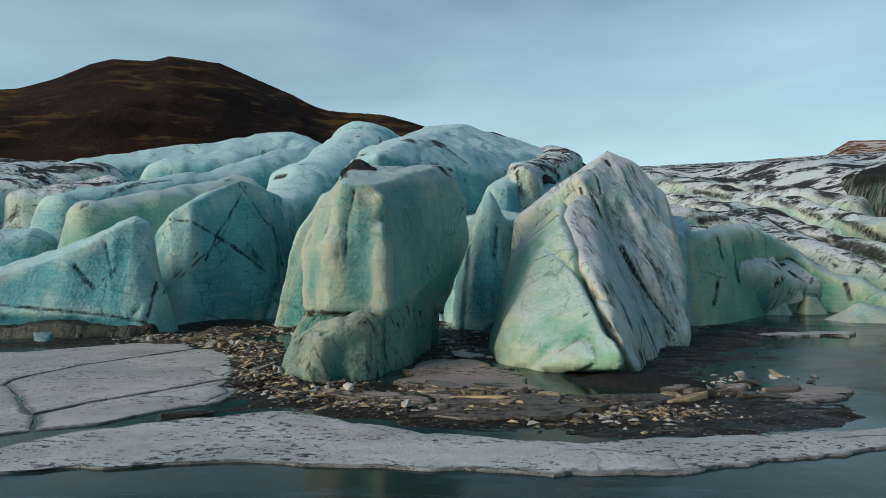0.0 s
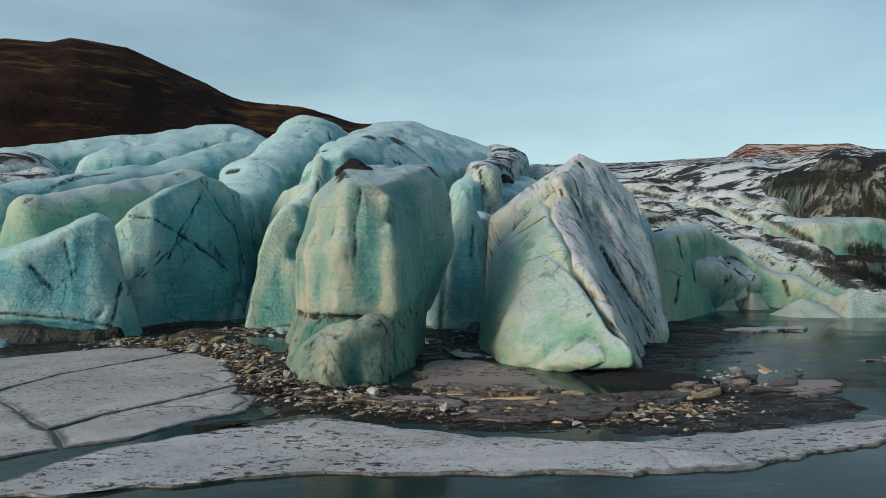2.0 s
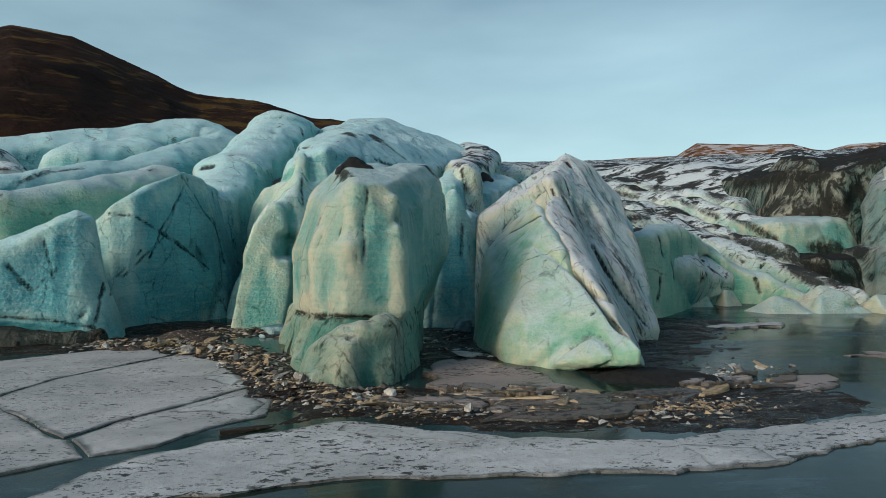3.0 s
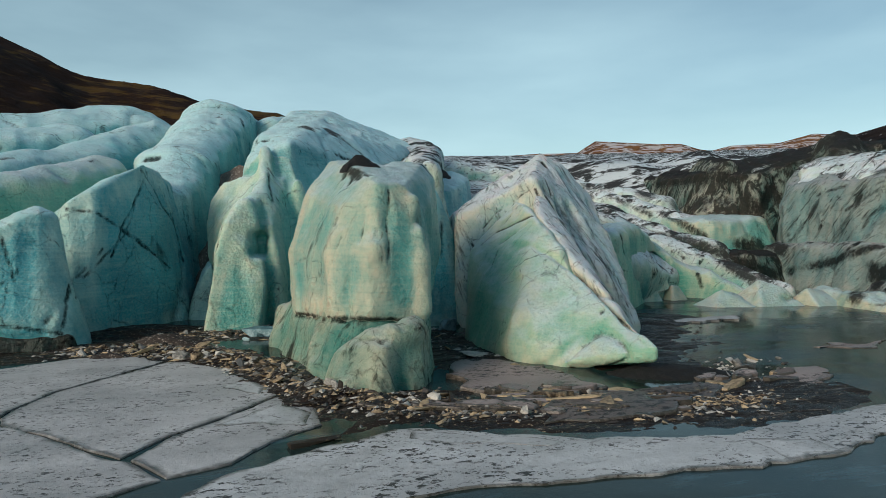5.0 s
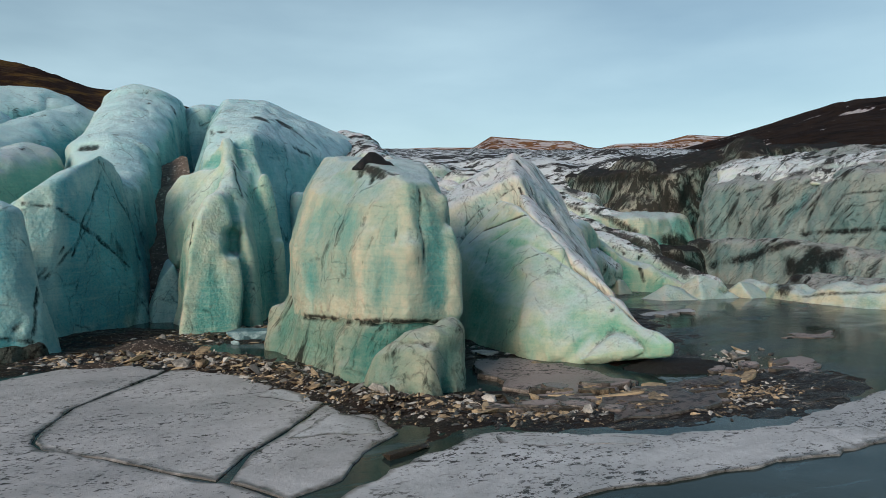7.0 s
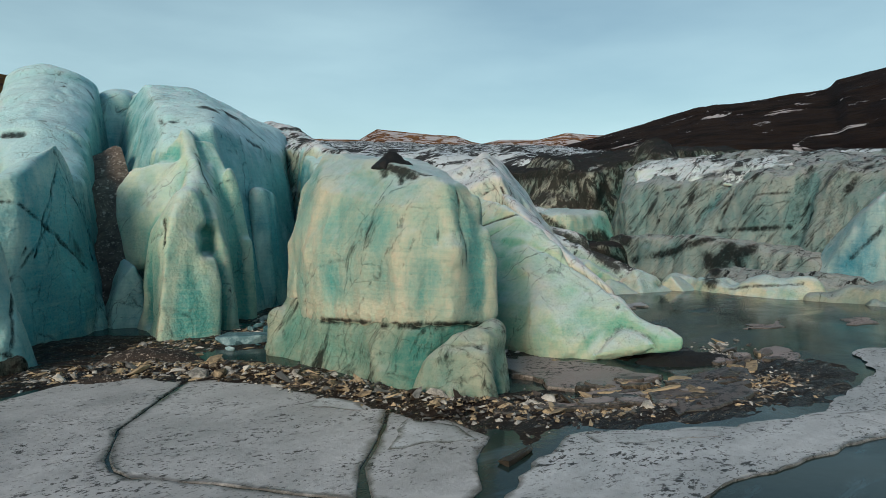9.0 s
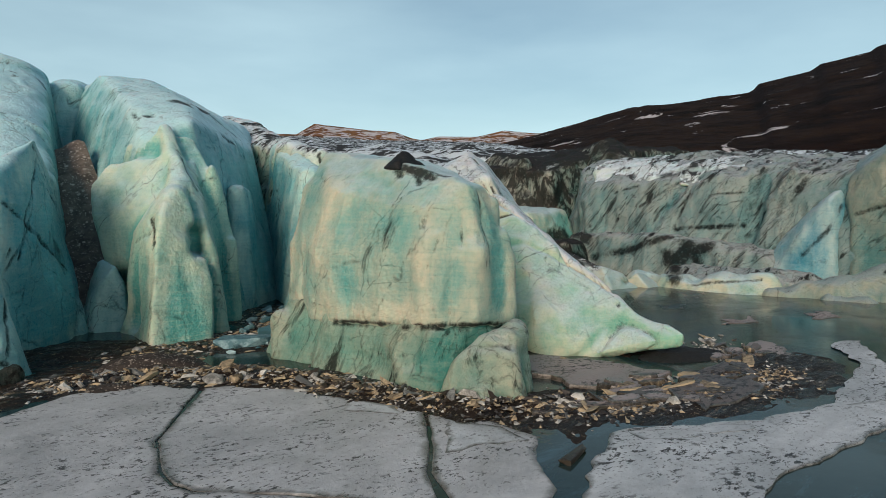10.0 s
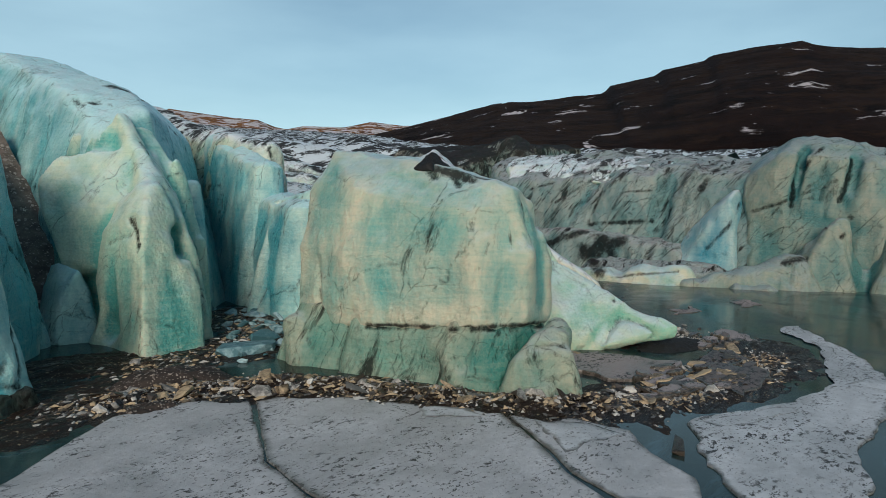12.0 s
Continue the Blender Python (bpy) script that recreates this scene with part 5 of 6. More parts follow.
for k, (pts, label) in enumerate([
        ([(31, 50.5, DEEP), (36, 49, DEEP), (33, 52, 1.5), (35, 52.5, 1.2), (37, 54, DEEP), (30, 54, DEEP)], "low rounded green ice lump at the water"),
        ([(35.5, 49.5, DEEP), (41, 49, DEEP), (38, 52.5, 2.4), (40, 51, 1.6), (42, 54, DEEP), (36, 55, DEEP)], "pale green ice wedge with an ash edge at the water"),
        ([(41, 47.5, DEEP), (45, 48, DEEP), (42, 50.5, 1.7), (44.5, 51, 1.4), (47, 53, DEEP), (41, 53, DEEP)], "ash-streaked ice wedge at the water"),
        ([(27.6, 57.0, DEEP), (30.6, 56.8, DEEP), (28.4, 58.4, 1.6), (30.0, 58.0, 2.2), (30.6, 60.0, 1.6), (31.6, 61.0, DEEP), (28.0, 61.0, DEEP)], "broken pale ice chunk leaning on the slope"),
        ([(30.2, 57.4, 0.6), (32.0, 57.8, 1.0), (30.4, 58.6, 3.2), (31.4, 58.8, 3.7), (32.2, 59.6, 2.2), (30.6, 60.5, 1.0), (30.0, 59.6, 2.4)], "angular cream ice chunk perched on broken ice"),
        ([(31.6, 57.0, DEEP), (34.0, 57.2, DEEP), (32.2, 58.0, 1.8), (33.4, 58.4, 1.5), (34.2, 60.0, DEEP), (31.6, 60.4, DEEP)], "broken grey-green ice chunk below the slope")]):
    x, y, t = (np.array(v) for v in zip(*pts))
    serac("ice_lump", label, block(pts), (x.min() - 1, y.min() - 1, -0.7), (x.max() + 1, y.max() + 1, t.max() + 1), 0.16, ICE_CREAM, 70 + k, 0.35, soft=0.10)

# the ice wall
thing = cluster("ice_wall", "long ice wall banded with slanting black ash", (56, 45, 0), "ice wall")
wall_main = carve(
    block([(53.5, 8, DEEP), (55, 45, DEEP), (57.5, 69, DEEP), (57.5, 10, 13.0), (57.2, 24, 13.6), (57.4, 33, 12.4), (57.5, 42, 12.8), (58.5, 68.5, 13.4), (66, 50, 15.6), (68, 76, 16.8), (80, 76, 20.4), (120, 10, 22), (125, 100, 26), (120, 10, DEEP), (120, 100, DEEP), (68, 80, DEEP)]),
    limb((55.5, 45, -2), (59, 42, 18), 1.0, 1.5), limb((53.0, 24, -2), (57, 21, 19), 0.5, 0.9), limb((56, 58, 3), (61, 51, 17), 0.5, 0.8), soft=0.5)
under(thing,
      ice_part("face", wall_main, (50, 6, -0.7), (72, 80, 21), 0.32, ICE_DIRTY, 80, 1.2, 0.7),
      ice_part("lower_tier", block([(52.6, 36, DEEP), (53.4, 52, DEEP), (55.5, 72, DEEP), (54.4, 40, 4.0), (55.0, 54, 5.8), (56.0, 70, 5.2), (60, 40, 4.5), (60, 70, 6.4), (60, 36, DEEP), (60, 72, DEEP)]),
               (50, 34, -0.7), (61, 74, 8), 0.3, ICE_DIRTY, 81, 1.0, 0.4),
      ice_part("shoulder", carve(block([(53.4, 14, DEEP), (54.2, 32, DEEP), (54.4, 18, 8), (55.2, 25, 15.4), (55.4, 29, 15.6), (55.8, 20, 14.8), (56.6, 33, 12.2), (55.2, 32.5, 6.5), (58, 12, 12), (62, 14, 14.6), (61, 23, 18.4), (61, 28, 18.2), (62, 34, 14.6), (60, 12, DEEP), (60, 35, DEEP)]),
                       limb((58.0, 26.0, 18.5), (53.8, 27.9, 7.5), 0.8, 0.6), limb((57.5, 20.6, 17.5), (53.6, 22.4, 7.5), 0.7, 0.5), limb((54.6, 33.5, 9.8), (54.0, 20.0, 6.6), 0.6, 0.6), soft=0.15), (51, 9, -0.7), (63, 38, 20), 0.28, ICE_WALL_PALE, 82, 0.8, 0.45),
      ice_part("facet", block([(53.2, 40.5, DEEP), (54.0, 33, DEEP), (54.0, 39.2, 3.0), (54.8, 34.2, 10.6), (56.0, 33.8, 11.6), (56.2, 39.6, 6.0), (59, 33, 12), (59, 41, 6), (59, 33, DEEP), (59, 42, DEEP)]), (51.5, 31, -0.7), (60, 44, 14), 0.28, ICE_WALL_BLUE, 83, 0.6, 0.3),
      ice_part("shelf", block([(58.0, 44, 12.0), (58.8, 68, 12.6), (60.5, 44, 14.6), (62.5, 56, 16.0), (62.5, 70, 15.6), (72, 44, 17.2), (74, 74, 18.6), (72, 44, 10), (74, 74, 10)]), (56, 41, 9), (76, 77, 20), 0.36, ICE_WHITE, 84, 1.0, 0.4))
thing = cluster("ice_cliff", "black ash-covered ice cliff above pale ice steps", (66, 88, 0), "ice wall")
cliff = block([(66, 76, DEEP), (65, 82, 15.8), (63, 90, 16.6), (69, 114, 18.0), (66, 116, DEEP), (62, 92, DEEP), (110, 120, 25), (110, 76, 23), (80, 78, 20.8), (110, 100, DEEP)])
under(thing,
      ice_part("face", cliff, (58, 72, -0.7), (112, 122, 27), 0.55, ICE_ASH, 85, 1.3, 0.6),
      ice_part("step", block([(49.5, 72.5, 8.6), (52, 76, 9.6), (61, 73.5, 9.2), (49.5, 72.5, DEEP), (62, 70, DEEP), (63, 84, 9.4), (47, 84, 9), (47, 86, DEEP), (63, 88, DEEP)]),
               (45, 68, -0.7), (65, 90, 11), 0.4, ICE_CREAM, 86, 1.0, 0.5),
      ice_part("step", block([(46, 67, 4.0), (50, 66, 4.6), (56, 67, 4.2), (46, 66, DEEP), (56, 64, DEEP), (58, 76, 5), (46, 78, 5), (45, 78, DEEP), (58, 78, DEEP)]),
               (43, 62, -0.7), (60, 80, 7), 0.4, ICE_ASH, 87, 1.0, 0.5),
      ice_part("peak", fin([(74, 73, 20.0, 1.6), (78, 77, 22.4, 2.0), (84, 84, 22.5, 2.5)], 0.5), (66, 64, 10), (94, 94, 25), 0.45, ICE_ASH, 88, 1.2, 0.4),
      ice_part("peak", fin([(66, 88, 18.6, 1.4), (72, 98, 20.8, 2.0)], 0.5), (58, 80, 8), (82, 108, 24), 0.45, ICE_ASH, 89, 1.2, 0.4))
for k, (nodes, label) in enumerate([
        ([(47.5, 53, 1.4, 1.0), (45.8, 49.5, 1.0, 1.0), (45.4, 46.5, 2.0, 1.3), (44.6, 44.2, 1.1, 1.1), (44.9, 42.0, 2.0, 1.2), (45.2, 39.6, 1.4, 1.1), (46.2, 37.6, 1.8, 0.9)], "low jagged cream ice ridge at the foot of the wall"),
        ([(45.6, 36.8, 0.7, 0.9), (47.4, 33.4, 1.7, 1.2), (49.4, 30.0, 2.4, 1.4), (51.0, 27.0, 3.6, 1.5)], "long low ice tongue rising towards the horn"),
        ([(53.0, 50, 2.0, 2.0), (50.5, 43, 2.4, 2.0), (52.0, 36, 2.2, 1.8)], "ash-streaked ice hummock below the wall"),
        ([(45.8, 31.4, 0.5, 0.7), (46.4, 28.4, 0.6, 0.7)], "small white floe at the foot of the ice tongue")]):
    x, y, t, w = (np.array(v) for v in zip(*nodes))
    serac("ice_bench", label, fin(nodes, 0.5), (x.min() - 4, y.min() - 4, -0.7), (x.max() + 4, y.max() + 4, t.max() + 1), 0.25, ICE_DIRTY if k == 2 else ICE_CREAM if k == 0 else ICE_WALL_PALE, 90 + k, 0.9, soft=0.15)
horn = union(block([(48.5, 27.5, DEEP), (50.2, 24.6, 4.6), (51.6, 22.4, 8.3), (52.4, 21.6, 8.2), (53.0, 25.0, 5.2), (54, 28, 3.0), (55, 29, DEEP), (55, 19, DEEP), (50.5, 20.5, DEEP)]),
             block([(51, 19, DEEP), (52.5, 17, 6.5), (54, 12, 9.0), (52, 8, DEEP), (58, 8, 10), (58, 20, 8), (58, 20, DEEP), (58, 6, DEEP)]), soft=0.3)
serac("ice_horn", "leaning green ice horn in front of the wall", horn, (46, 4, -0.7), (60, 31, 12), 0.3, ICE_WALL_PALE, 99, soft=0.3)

# ---- lake ice, silt, gravel and broken ice on the shore ----
def slab(name, label, outline, thick, material, level=0.0, seed=0, fray=0.18, category="ice sheet", group="", dip=(0, 0)):
    """A flat floe: an outline of plan corners, its rim broken up, a raised face and bevelled edge."""
    rng = np.random.default_rng(seed)
    ring = []
    for (x0, y0), (x1, y1) in zip(outline, outline[1:] + outline[:1]):
        n = max(2, int(math.hypot(x1 - x0, y1 - y0) / 0.45))
        for i in range(n):
            ring.append((x0 + (x1 - x0) * i / n, y0 + (y1 - y0) * i / n))
    p = np.array([(x, y, 0) for x, y in ring])
    p[:, 0] += fray * (smooth_noise(p, 0.9, seed=seed) + 0.5 * smooth_noise(p, 0.3, seed=seed + 9))
    p[:, 1] += fray * (smooth_noise(p, 0.9, seed=seed + 3) + 0.5 * smooth_noise(p, 0.3, seed=seed + 5))
    centre = p.mean(0)
    verts, rims, rows = [], [], []
    for inset, z, rim in ((0.0, level - 0.15, 1.0), (0.0, level + thick * 0.6, 1.0), (0.04, level + thick, 1.0), (0.30, level + thick + 0.006, 0.55), (0.8, level + thick + 0.008, 0.0)):
        d = centre - p
        far = np.linalg.norm(d, axis=1, keepdims=True)
        q = p + d / np.maximum(far, 1e-6) * np.minimum(inset, far * 0.45)
        tip = dip[0] * (q[:, 0] - centre[0]) + dip[1] * (q[:, 1] - centre[1])
        q[:, 2] = z + (tip if z > level - 0.1 else 0.0)
        if 0 < inset < 0.2:
            q[:, 2] += 0.010 * rng.standard_normal(len(q))
        rows.append(len(verts) + np.arange(len(q)))
        verts += q.tolist()
        rims += [rim] * len(q)
    n = len(p)
    faces = [(int(a[i]), int(a[(i + 1) % n]), int(b[(i + 1) % n]), int(b[i])) for a, b in zip(rows, rows[1:]) for i in range(n)]
    faces.append([int(i) for i in rows[-1]])
    me = bpy.data.meshes.new(name)
    me.from_pydata(verts, [], faces)
    bm = bmesh.new()
    bm.from_mesh(me)
    bmesh.ops.recalc_face_normals(bm, faces=bm.faces)
    bm.to_mesh(me)
    bm.free()
    me.attributes.new("rim", "FLOAT", "POINT").data.foreach_set("value", np.array(rims, dtype=np.float32))
    me.materials.append(material)
    return tagged(new(name, me), label, category, group)


FLOES = "floes of lake ice"
slab("ice_sheet", "grey lake ice sheet flecked with dirt, bounded by cracks", [(-14.5, 38.9), (-18.46, 33.53), (-19.42, 30.62), (-19.53, 29.56), (-19.21, 28.74), (-17.51, 26.9), (-15.96, 24.83), (-14.85, 23.65), (-13.57, 25.53), (-12.11, 26.97), (-9.7, 29.95), (-9.9, 31.5), (-10.8, 33.5), (-11.6, 36), (-13, 38.5)], 0.06, SHEET, 0, 1, 0.05, group=FLOES)
slab("ice_sheet", "smaller grey ice plate beside a green meltwater channel", [(-14.5, 23.35), (-13.5, 25.42), (-12.05, 26.86), (-9.6, 29.75), (-8.5, 27.4), (-8.6, 25.2), (-10.4, 23.9), (-11.7, 22.1), (-13.4, 21.5)], 0.06, SHEET, 0, 2, 0.05, group=FLOES)
slab("ice_sheet", "broad pale grey ice sheet along the lake edge", [(-14.66, 39.05), (-18.54, 33.56), (-19.5, 30.64), (-19.6, 29.5), (-19.27, 28.68), (-17.57, 26.84), (-16.02, 24.77), (-15.02, 23.45), (-14.6, 23.2), (-13.5, 21.4), (-17, 19.2), (-26, 15), (-42, 12), (-60, 28), (-40, 36), (-30, 36.8), (-24, 38.2), (-21.5, 40), (-19, 41.5), (-16, 41)], 0.06, SHEET, 0, 3, 0.05, group=FLOES)
slab("ice_sheet", "long curved band of white lake ice around the shore", [(-12.8, 20.5), (-10.9, 21.7), (-9.2, 22.7), (-7.7, 23.1), (-6.0, 23.6), (-3.8, 22.4), (-1.5, 20.9), (1.9, 19.7), (4.3, 19.15), (8.7, 20.1), (11.1, 20.3), (14.3, 21.1), (20, 24), (22, 23), (12.7, 18.9), (8.2, 17.6), (6.2, 17.0), (3.3, 17.1), (0.2, 17.4), (-4.4, 17.9), (-7, 18.2), (-10.5, 17.6), (-14, 17.4), (-13.5, 19.2)], 0.07, SHEET_BAND, 0, 4, 0.25, group=FLOES)
for k, (outline, label) in enumerate([
        ([(4.2, 19.0), (6.3, 18.4), (6.2, 17.2), (4.1, 17.2)], "bright white ice plate lying on the lake ice"),
        ([(-6.0, 23.3), (-3.5, 22.2), (-1.5, 20.8), (-1.8, 20.3), (-4.5, 21.4), (-6.2, 22.6)], "bright white strip of ice on the shore band"),
        ([(10.8, 20.4), (14.5, 21.2), (14.3, 20.3), (11, 19.7)], "pale blue ice plate on the lake ice"),
        ([(-12.0, 26.2), (-9.7, 28.7), (-8.8, 26.6), (-9.2, 25.3)], "white snow-dusted patch on the ice plate"),
        ([(-9.9, 31.2), (-10.8, 33.2), (-12.0, 32.2), (-10.6, 30.2)], "white patch at the edge of the grey ice")]):
    slab("ice_plate", label, outline, 0.018, SHEET_WHITE, 0.062, 20 + k, 0.2, group=FLOES)
for k, (outline, label, lift, dip) in enumerate([
        ([(-2.0, 27.6), (-1.6, 30.8), (-0.4, 33.8), (2, 32.6), (3.3, 30.6), (4.3, 26.8), (1, 26.3)], "dirty pinkish ice slab between the two blocks", 0.2, (0.0, 0.02)),
        ([(-0.8, 24.5), (1.5, 25.2), (3.7, 24.7), (5.5, 23.2), (2.5, 22.0), (-0.5, 22.9)], "dark silt-covered ice slab at the shore", 0.22, (0.02, 0.03)),
        ([(10.8, 25), (13, 26.6), (16.2, 27), (15, 24.6), (11.8, 23.4)], "grey dirt-streaked ice slab in the bay", 0.1, (0, 0)),
        ([(4.6, 25.4), (6.2, 26.0), (8.6, 25.4), (7.4, 24.2)], "thin dirty ice slab in shallow water", 0.1, (0.02, 0)),
        ([(20.5, 43.2), (24, 44.6), (28, 44.8), (27, 43.6), (23, 43.0)], "white ice slab lying along the far bank", 0.14, (0, 0.01)),
        ([(30, 28), (33, 29.5), (36, 29), (34, 27.5)], "thin pale floe in the bay", 0.05, (0, 0)),
        ([(22, 31), (24.5, 32.4), (28, 32), (26, 30.6)], "thin pale floe in the bay", 0.05, (0, 0))]):
    slab("ice_slab", label, outline, lift, SHEET_WHITE if "white" in label else SLAB_DARK if "dark" in label or "thin dirty" in label else SLAB, 0, 40 + k, 0.8, group="dirty ice slabs on the shore", dip=dip)


# thin tilted plates of mud-caked ice, heaped along the water's edge
shelf = np.random.default_rng(17)
for k in range(64):
    (x0, y0), (x1, y1) = (((-7.5, 27.8), (-2, 25.2)), ((-2, 25.6), (5, 23.6)), ((-1, 27.0), (4, 25.4)), ((5, 24.4), (14, 26.5)))[k % 4]
    s = shelf.random()
    x, y = x0 + s * (x1 - x0) + shelf.normal(0, 0.35), y0 + s * (y1 - y0) + shelf.normal(0, 0.55)
    a, long, wide = math.atan2(y1 - y0, x1 - x0) + shelf.normal(0, 0.25), shelf.uniform(0.35, 1.3), shelf.uniform(0.14, 0.42)
    ring = [(x + long * math.cos(u) * math.cos(a) - wide * math.sin(u) * math.sin(a), y + long * math.cos(u) * math.sin(a) + wide * math.sin(u) * math.cos(a)) for u in np.linspace(0, 2 * math.pi, 8)[:-1]]
    slab("ice_shard", "thin mud-caked plate of ice heaped at the water's edge", ring, shelf.uniform(0.06, 0.2), (SLAB_DARK, SLAB, CHUNK_TAN)[int(shelf.integers(3))], 0.08, 300 + k, 0.16, category="ice shard", group="broken ice along the shore", dip=(shelf.normal(0, 0.06), shelf.normal(0, 0.08)))


def near_line(x, y, points):
    best = np.full(x.shape, 1e9)
    for (x0, y0), (x1, y1) in zip(points, points[1:]):
        dx, dy = x1 - x0, y1 - y0
        s = np.clip(((x - x0) * dx + (y - y0) * dy) / (dx * dx + dy * dy), 0, 1)
        best = np.minimum(best, np.hypot(x - x0 - s * dx, y - y0 - s * dy))
    return best


SHORE = [(-26, 43), (-20, 43.6), (-15, 42), (-11, 37.5), (-9.2, 33), (-7.6, 28.6), (-5.5, 26.2), (-2, 25.0), (3, 23.6), (8, 23.0), (12, 24)]
GAP = [(-15, 47), (-10, 48.5), (-4, 51), (-1, 57)]
CLEFT = [(0.6, 31), (1.5, 38), (1.2, 47)]
BERM = [(-18, 43.4), (-14, 41.7), (-10.4, 37.0), (-9.2, 33.0), (-7.9, 28.6), (-6.0, 26.9), (-3.6, 27.2)]
BANK = [(9, 31), (13, 35), (17, 41), (22, 47)]


def silt_height(x, y):
    m = np.maximum.reduce([1.25 - near_line(x, y, SHORE) / 2.6, 1.2 - near_line(x, y, GAP) / 4.0, 1.15 - near_line(x, y, CLEFT) / 2.4, 1.1 - near_line(x, y, BANK) / 3.0])
    n = rolling(x * 0.6, y, 1.6, 5, 33, 0.62)
    berm = np.exp(-(near_line(x, y, BERM) / 0.8) ** 2)
    return np.clip(m, -0.6, 0.8) * 0.16 + 0.085 * n - 0.05 + berm * (0.30 + 0.16 * n)


silt = grid_sheet("ground_silt", np.arange(-30, 26, 0.17), np.arange(20, 62, 0.19), silt_height, SILT)
tagged(silt, "wet dark brown silt and ice mush along the shore", "silt", kind="structure")


def mound(name, label, centre, size, turn, high, material, seed, category="gravel"):
    u = np.linspace(-1, 1, 56)
    a, b = np.meshgrid(u, u, indexing="ij")
    r = np.sqrt(a * a + b * b) + 0.12 * flat_noise(a, b, 0.4, seed)
    z = high * np.clip(1 - r ** 2, -0.2, 1) + 0.04 * rolling(a * size[0], b * size[1], 0.25, 3, seed + 4, 0.7)
    c, s = math.cos(turn), math.sin(turn)
    x = centre[0] + a * size[0] * c - b * size[1] * s
    y = centre[1] + a * size[0] * s + b * size[1] * c
    n, m = x.shape
    i = np.arange(n * m).reshape(n, m)
    faces = np.stack([i[:-1, :-1], i[1:, :-1], i[1:, 1:], i[:-1, 1:]], -1).reshape(-1, 4)
    return tagged(new(name, mesh_of(name, np.stack([x, y, z], -1).reshape(-1, 3), faces, material)), label, category)


mound("gravel_mound", "low mound of grey gravel on the shore", (-14.8, 44.3), (2.7, 1.5), -0.42, 0.75, GRAVEL, 1)
mound("gravel_mound", "small flat patch of grey gravel by the ice", (-17.6, 41.4), (1.3, 0.7), -0.3, 0.25, GRAVEL, 2)
# black mound also stands in for the toe's shaded, reflecting underside
mound("mud_bank", "black wet mud and painted toe shade under the ice pyramid", (8.6, 28.4), (3.0, 1.5), -0.3, 0.42, ASH, 3, "mud")
mound("mud_bank", "dark mud bank at the edge of the bay", (18.5, 43.5), (6.0, 2.0), 0.75, 0.4, SILT, 4, "mud")
mound("mud_bank", "dark silt bank at the foot of the ice ridge", (-16.8, 50.5), (4.5, 2.2), 0.3, 0.5, SILT, 5, "mud")


def scree_height(x, y):
    s = np.clip((y - 58) / 18, 0, 1)
    middle = -12.9 + 3.4 * s
    return -0.5 + 14.5 * s - 0.5 * np.abs(x - middle) * (x < middle) + 0.25 * rolling(x, y, 1.5, 4, 71, 0.6)


scree = grid_sheet("ground_scree", np.arange(-15.4, -9.0, 0.2), np.arange(57, 77, 0.25), scree_height, SCREE)
tagged(scree, "steep grey-brown gravel gully between two seracs", "gravel", kind="structure")

# broken ice and stones along the shore
rng = np.random.default_rng(5)


def shard_mesh(name, size, material, seed):
    r = np.random.default_rng(seed)
    bm = bmesh.new()
    for q in r.uniform(-1, 1, (18, 3)) * np.array((1, 1, 0.9)):
        bm.verts.new((q[0] * size[0], q[1] * size[1], q[2] * size[2]))
    bmesh.ops.convex_hull(bm, input=bm.verts)
    loose = [v for v in bm.verts if not v.link_faces]
    bmesh.ops.delete(bm, geom=loose, context="VERTS")
    me = bpy.data.meshes.new(name)
    bm.to_mesh(me)
    bm.free()
    me.materials.append(material)
    return me


KINDS = [("ice_chunk", "small dirty ice chunk lying on wet silt", "ice chunk", m, s, k) for k, (m, s) in enumerate(
    [(CHUNK_TAN, (0.5, 0.24, 0.10)), (CHUNK_TAN, (0.72, 0.17, 0.08)), (CHUNK_WHITE, (0.3, 0.24, 0.14)), (CHUNK_WHITE, (0.6, 0.28, 0.12)), (CHUNK_TAN, (0.24, 0.22, 0.16))])]
KINDS += [("ice_chunk", "pale blue ice chunk fallen between the seracs", "ice chunk", CHUNK_BLUE, (0.6, 0.4, 0.28), 8), ("ice_chunk", "pale blue ice chunk fallen between the seracs", "ice chunk", CHUNK_BLUE, (0.36, 0.3, 0.2), 9)]
KINDS += [("stone", "dark wet stone lying on the silt", "stone", ROCK_STONE, (0.2, 0.17, 0.13), 7)]
meshes = [shard_mesh(n, s, m, 100 + k) for n, _, _, m, s, k in KINDS]


def along(points, spread, n):
    """Scattered plan places along a line."""
    seg = [math.hypot(x1 - x0, y1 - y0) for (x0, y0), (x1, y1) in zip(points, points[1:])]
    out = []
    for _ in range(n):
        k = rng.choice(len(seg), p=np.array(seg) / sum(seg))
        s = rng.random()
        (x0, y0), (x1, y1) = points[k], points[k + 1]
        out.append((x0 + s * (x1 - x0) + rng.normal(0, spread), y0 + s * (y1 - y0) + rng.normal(0, spread)))
    return out


def on_silt(x, y):
    return max(0.0, float(silt_height(np.array([[x]]), np.array([[y]]))[0, 0]))


places = along([(-19, 43.4), (-14, 41.6), (-10.4, 37), (-8.8, 32.5), (-7.4, 28.4), (-5, 26.6)], 0.6, 200) + along([(-5, 26.4), (-1.5, 25.2), (3, 24)], 0.7, 80) + along(GAP, 1.2, 40) + along(CLEFT, 0.9, 20) + along([(9, 26.5), (13, 28), (16, 30)], 0.8, 16)
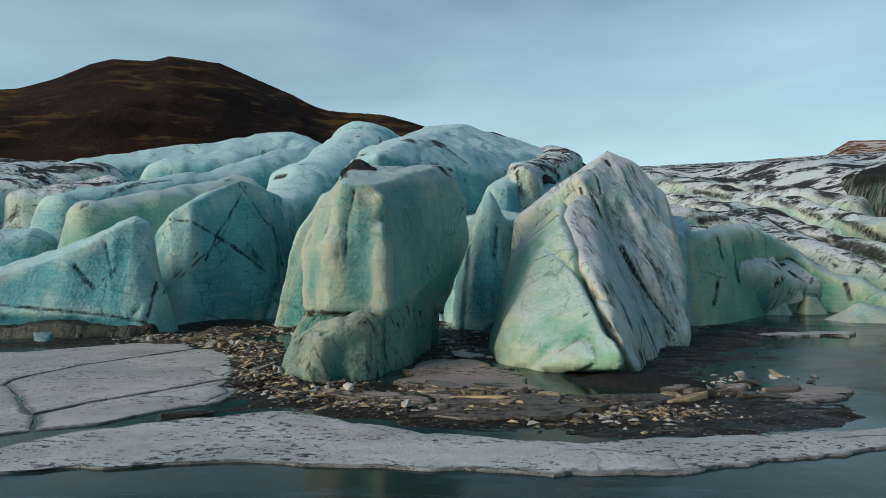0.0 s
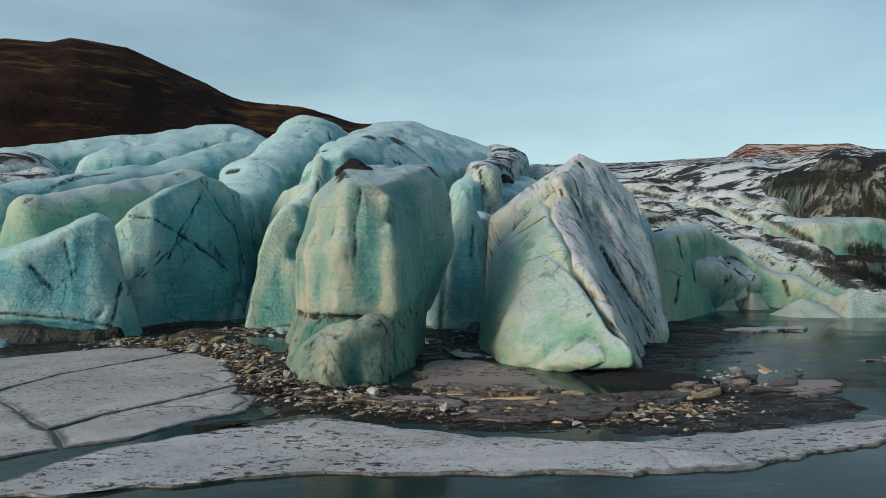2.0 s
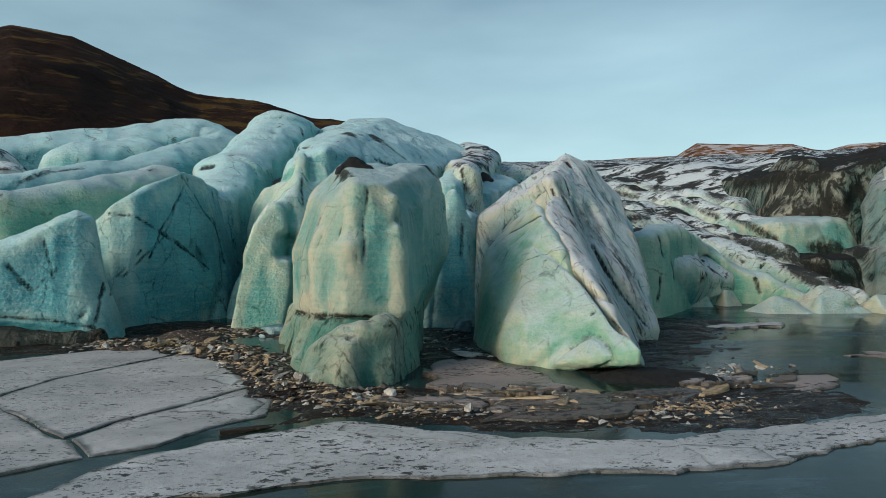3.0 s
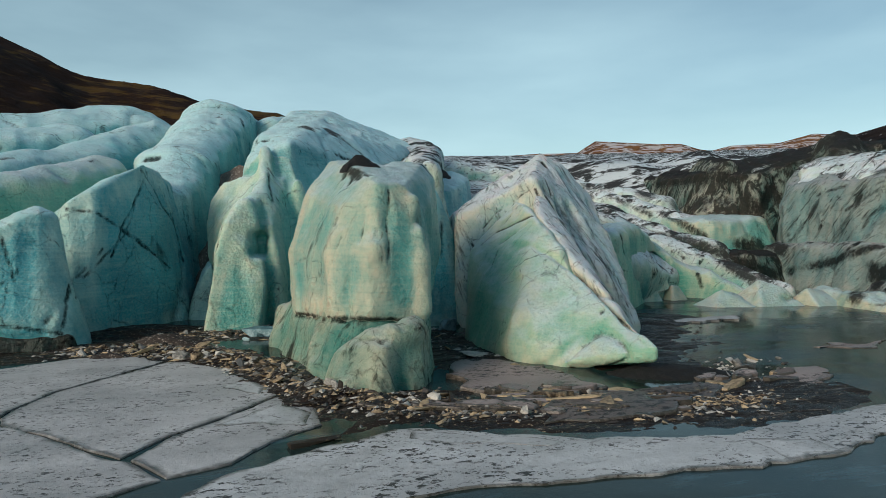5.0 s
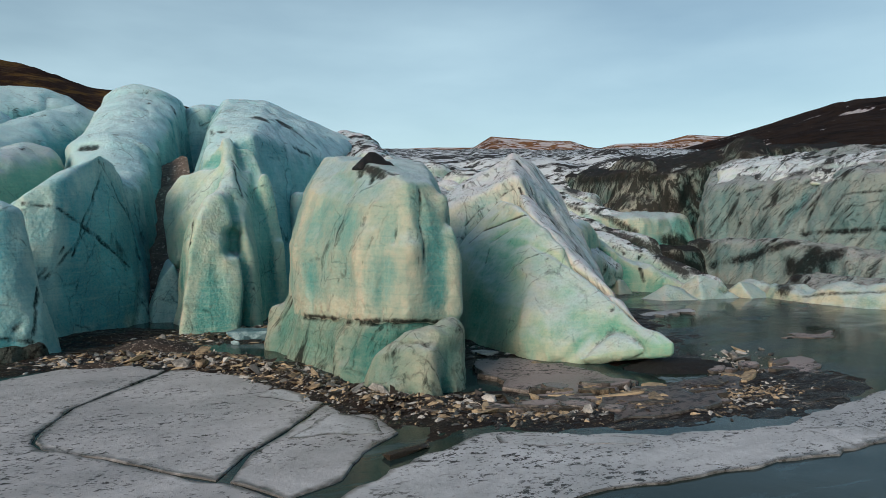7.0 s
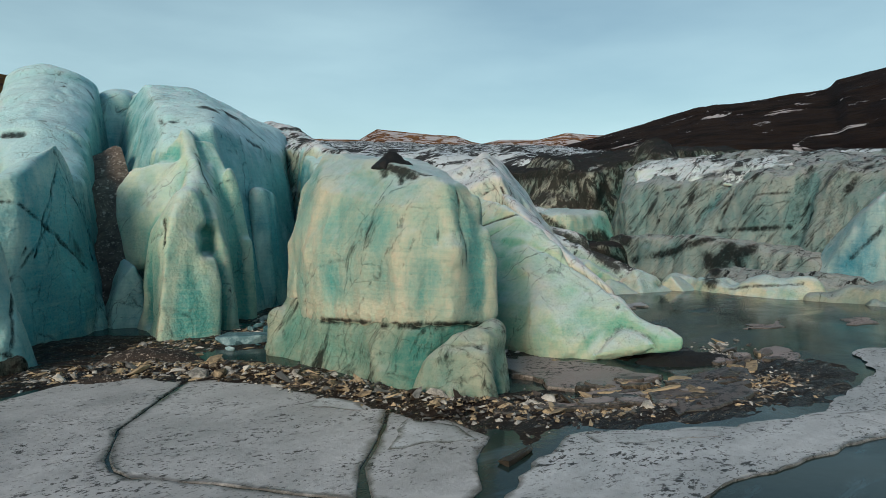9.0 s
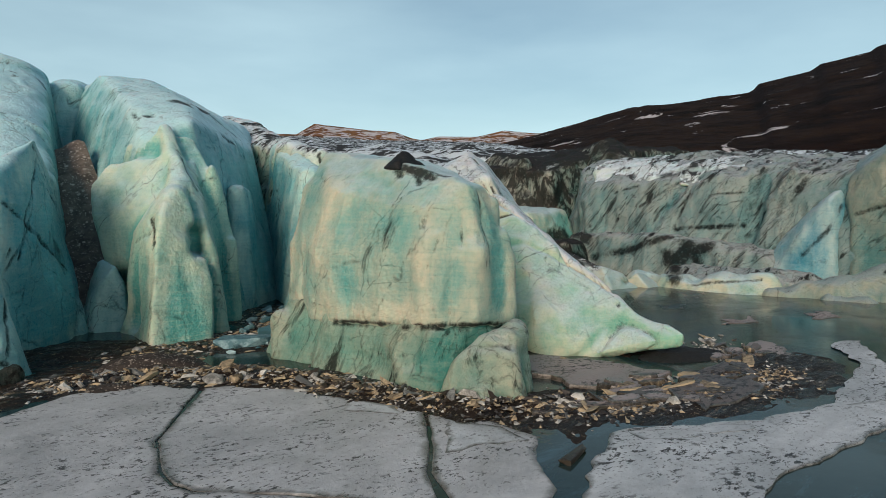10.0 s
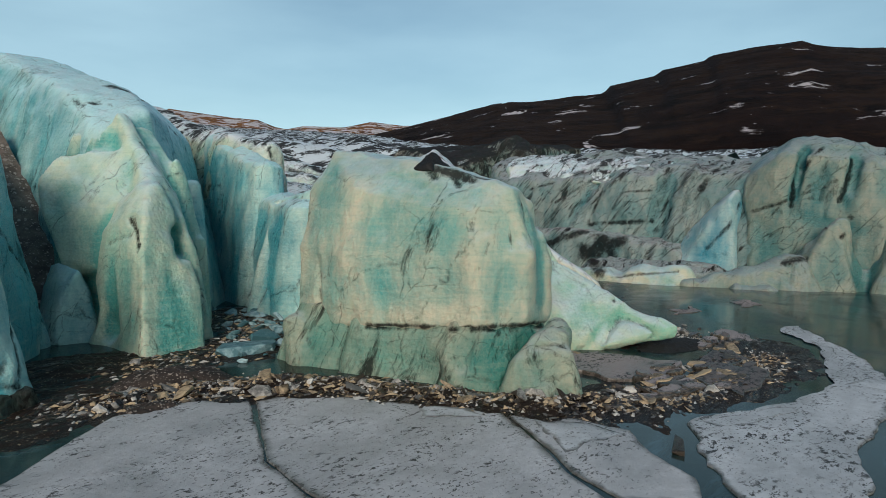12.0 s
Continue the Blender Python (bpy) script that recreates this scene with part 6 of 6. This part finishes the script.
fallen = along([(-9, 46.5), (-5, 49.5), (-1.5, 53), (0.5, 58)], 1.3, 90)
for i, (x, y) in enumerate(places + fallen):
    k = int(rng.choice((5, 6))) if i >= len(places) else int(rng.choice(len(KINDS), p=[0.20, 0.16, 0.20, 0.14, 0.12, 0.0, 0.0, 0.18]))
    name, label, category, _, size, _ = KINDS[k]
    ob = new(name, meshes[k])
    g = float(np.clip(rng.lognormal(-0.55, 0.5), 0.25, 2.0))
    ob.matrix_world = pose(x, y, on_silt(x, y) + size[2] * g * 0.45, rng.normal(0, 16), rng.normal(0, 16), rng.uniform(0, 360)) @ Matrix.Scale(g, 4)
    tagged(ob, label, category, "broken ice along the shore" if k < 7 else "stones along the shore")


def bits(name, label, spots, material, low, high, seed):
    """Many small angular bits in one mesh."""
    r = np.random.default_rng(seed)
    base = np.array([(1, 0, -0.4), (-0.6, 0.8, -0.5), (-0.5, -0.9, -0.4), (0.1, 0.2, 0.9), (0.7, 0.7, 0.3)])
    tris = np.array([(0, 2, 1), (0, 4, 3), (0, 1, 4), (1, 3, 4), (1, 2, 3), (2, 0, 3)])
    verts, faces = [], []
    heights = np.maximum(silt_height(np.array([[p[0] for p in spots]]), np.array([[p[1] for p in spots]]))[0], 0.0)
    for i, (x, y) in enumerate(spots):
        g = r.uniform(low, high) * np.array([r.uniform(0.7, 3.2), 1.0, 0.5])
        q = base * g + r.normal(0, 0.12, base.shape) * g.mean()
        a = r.normal(0.1, 0.6)
        c, s = math.cos(a), math.sin(a)
        verts.append(np.stack([x + q[:, 0] * c - q[:, 1] * s, y + q[:, 0] * s + q[:, 1] * c, heights[i] + q[:, 2] + 0.3 * g[2]], 1))
        faces.append(tris + 5 * i)
    me = mesh_of(name, np.concatenate(verts), np.concatenate(faces), material)
    me.polygons.foreach_set("use_smooth", np.zeros(len(me.polygons), dtype=bool))
    return tagged(new(name, me), label, "debris", kind="stuff")


line = [(-20, 43.4), (-14, 41.8), (-10.4, 37), (-8.9, 32.5), (-7.6, 28.4), (-5, 26.4), (-1.5, 25.0), (4, 23.6), (9, 23.4)]
bits("ice_rubble", "tan and cream crumbs of dirty ice on the silt", along(line, 0.85, 2000) + along(GAP, 1.6, 500), CHUNK_TAN, 0.04, 0.16, 1)
bits("ice_crumbs", "white ice crumbs scattered on the silt", along(line, 0.95, 1700) + along(GAP, 1.6, 350) + along(CLEFT, 1.0, 120) + along([(9, 26.5), (14, 29)], 1.0, 120), CHUNK_WHITE, 0.03, 0.13, 2)
bits("pebbles", "dark wet pebbles strewn over the shore", along(line, 1.0, 2200) + along(CLEFT, 1.4, 300) + along(BANK, 1.5, 300), ROCK_STONE, 0.03, 0.11, 3)
for (x, y), turn, size, label in [((-9.0, 23.35), 0.25, (1.0, 0.22, 0.14), "long amber-brown ice slab beside the channel"), ((1.0, 31.8), 0.1, (1.2, 0.4, 0.16), "long cream ice slab beside the pyramid"), ((-1.6, 25.6), -0.2, (1.3, 0.35, 0.15), "long tan ice slab on the silt"),
                                  ((-8.6, 46.6), -0.5, (2.2, 0.8, 0.4), "pale teal fallen ice slab behind the block"), ((-6.0, 49.0), -0.2, (1.2, 0.7, 0.4), "blue fallen ice lump behind the block"), ((3.2, 45.2), 0.4, (0.9, 0.5, 0.6), "blue ice lump in the cleft"), ((0.6, 25.0), -0.15, (1.1, 0.3, 0.14), "tan ice slab on the silt"),
                                  ((13.0, 28.2), 0.3, (0.7, 0.4, 0.2), "white ice lump in the shallow bay"), ((-30, 41.6), 0.2, (1.0, 0.5, 0.4), "blue ice lump at the lake edge"), ((-25.8, 42.2), 0.2, (0.6, 0.4, 0.5), "small blue ice lump at the lake edge")]:
    mat = CHUNK_WHITE if "white" in label else CHUNK_BLUE if "teal" in label or "blue" in label else CHUNK_TAN
    ob = new("ice_piece", shard_mesh("ice_piece", size, mat, int(100 * abs(x))))
    ob.matrix_world = pose(x, y, on_silt(x, y) + size[2] * 0.5, 0, 0, math.degrees(turn))
    tagged(ob, label, "ice chunk")
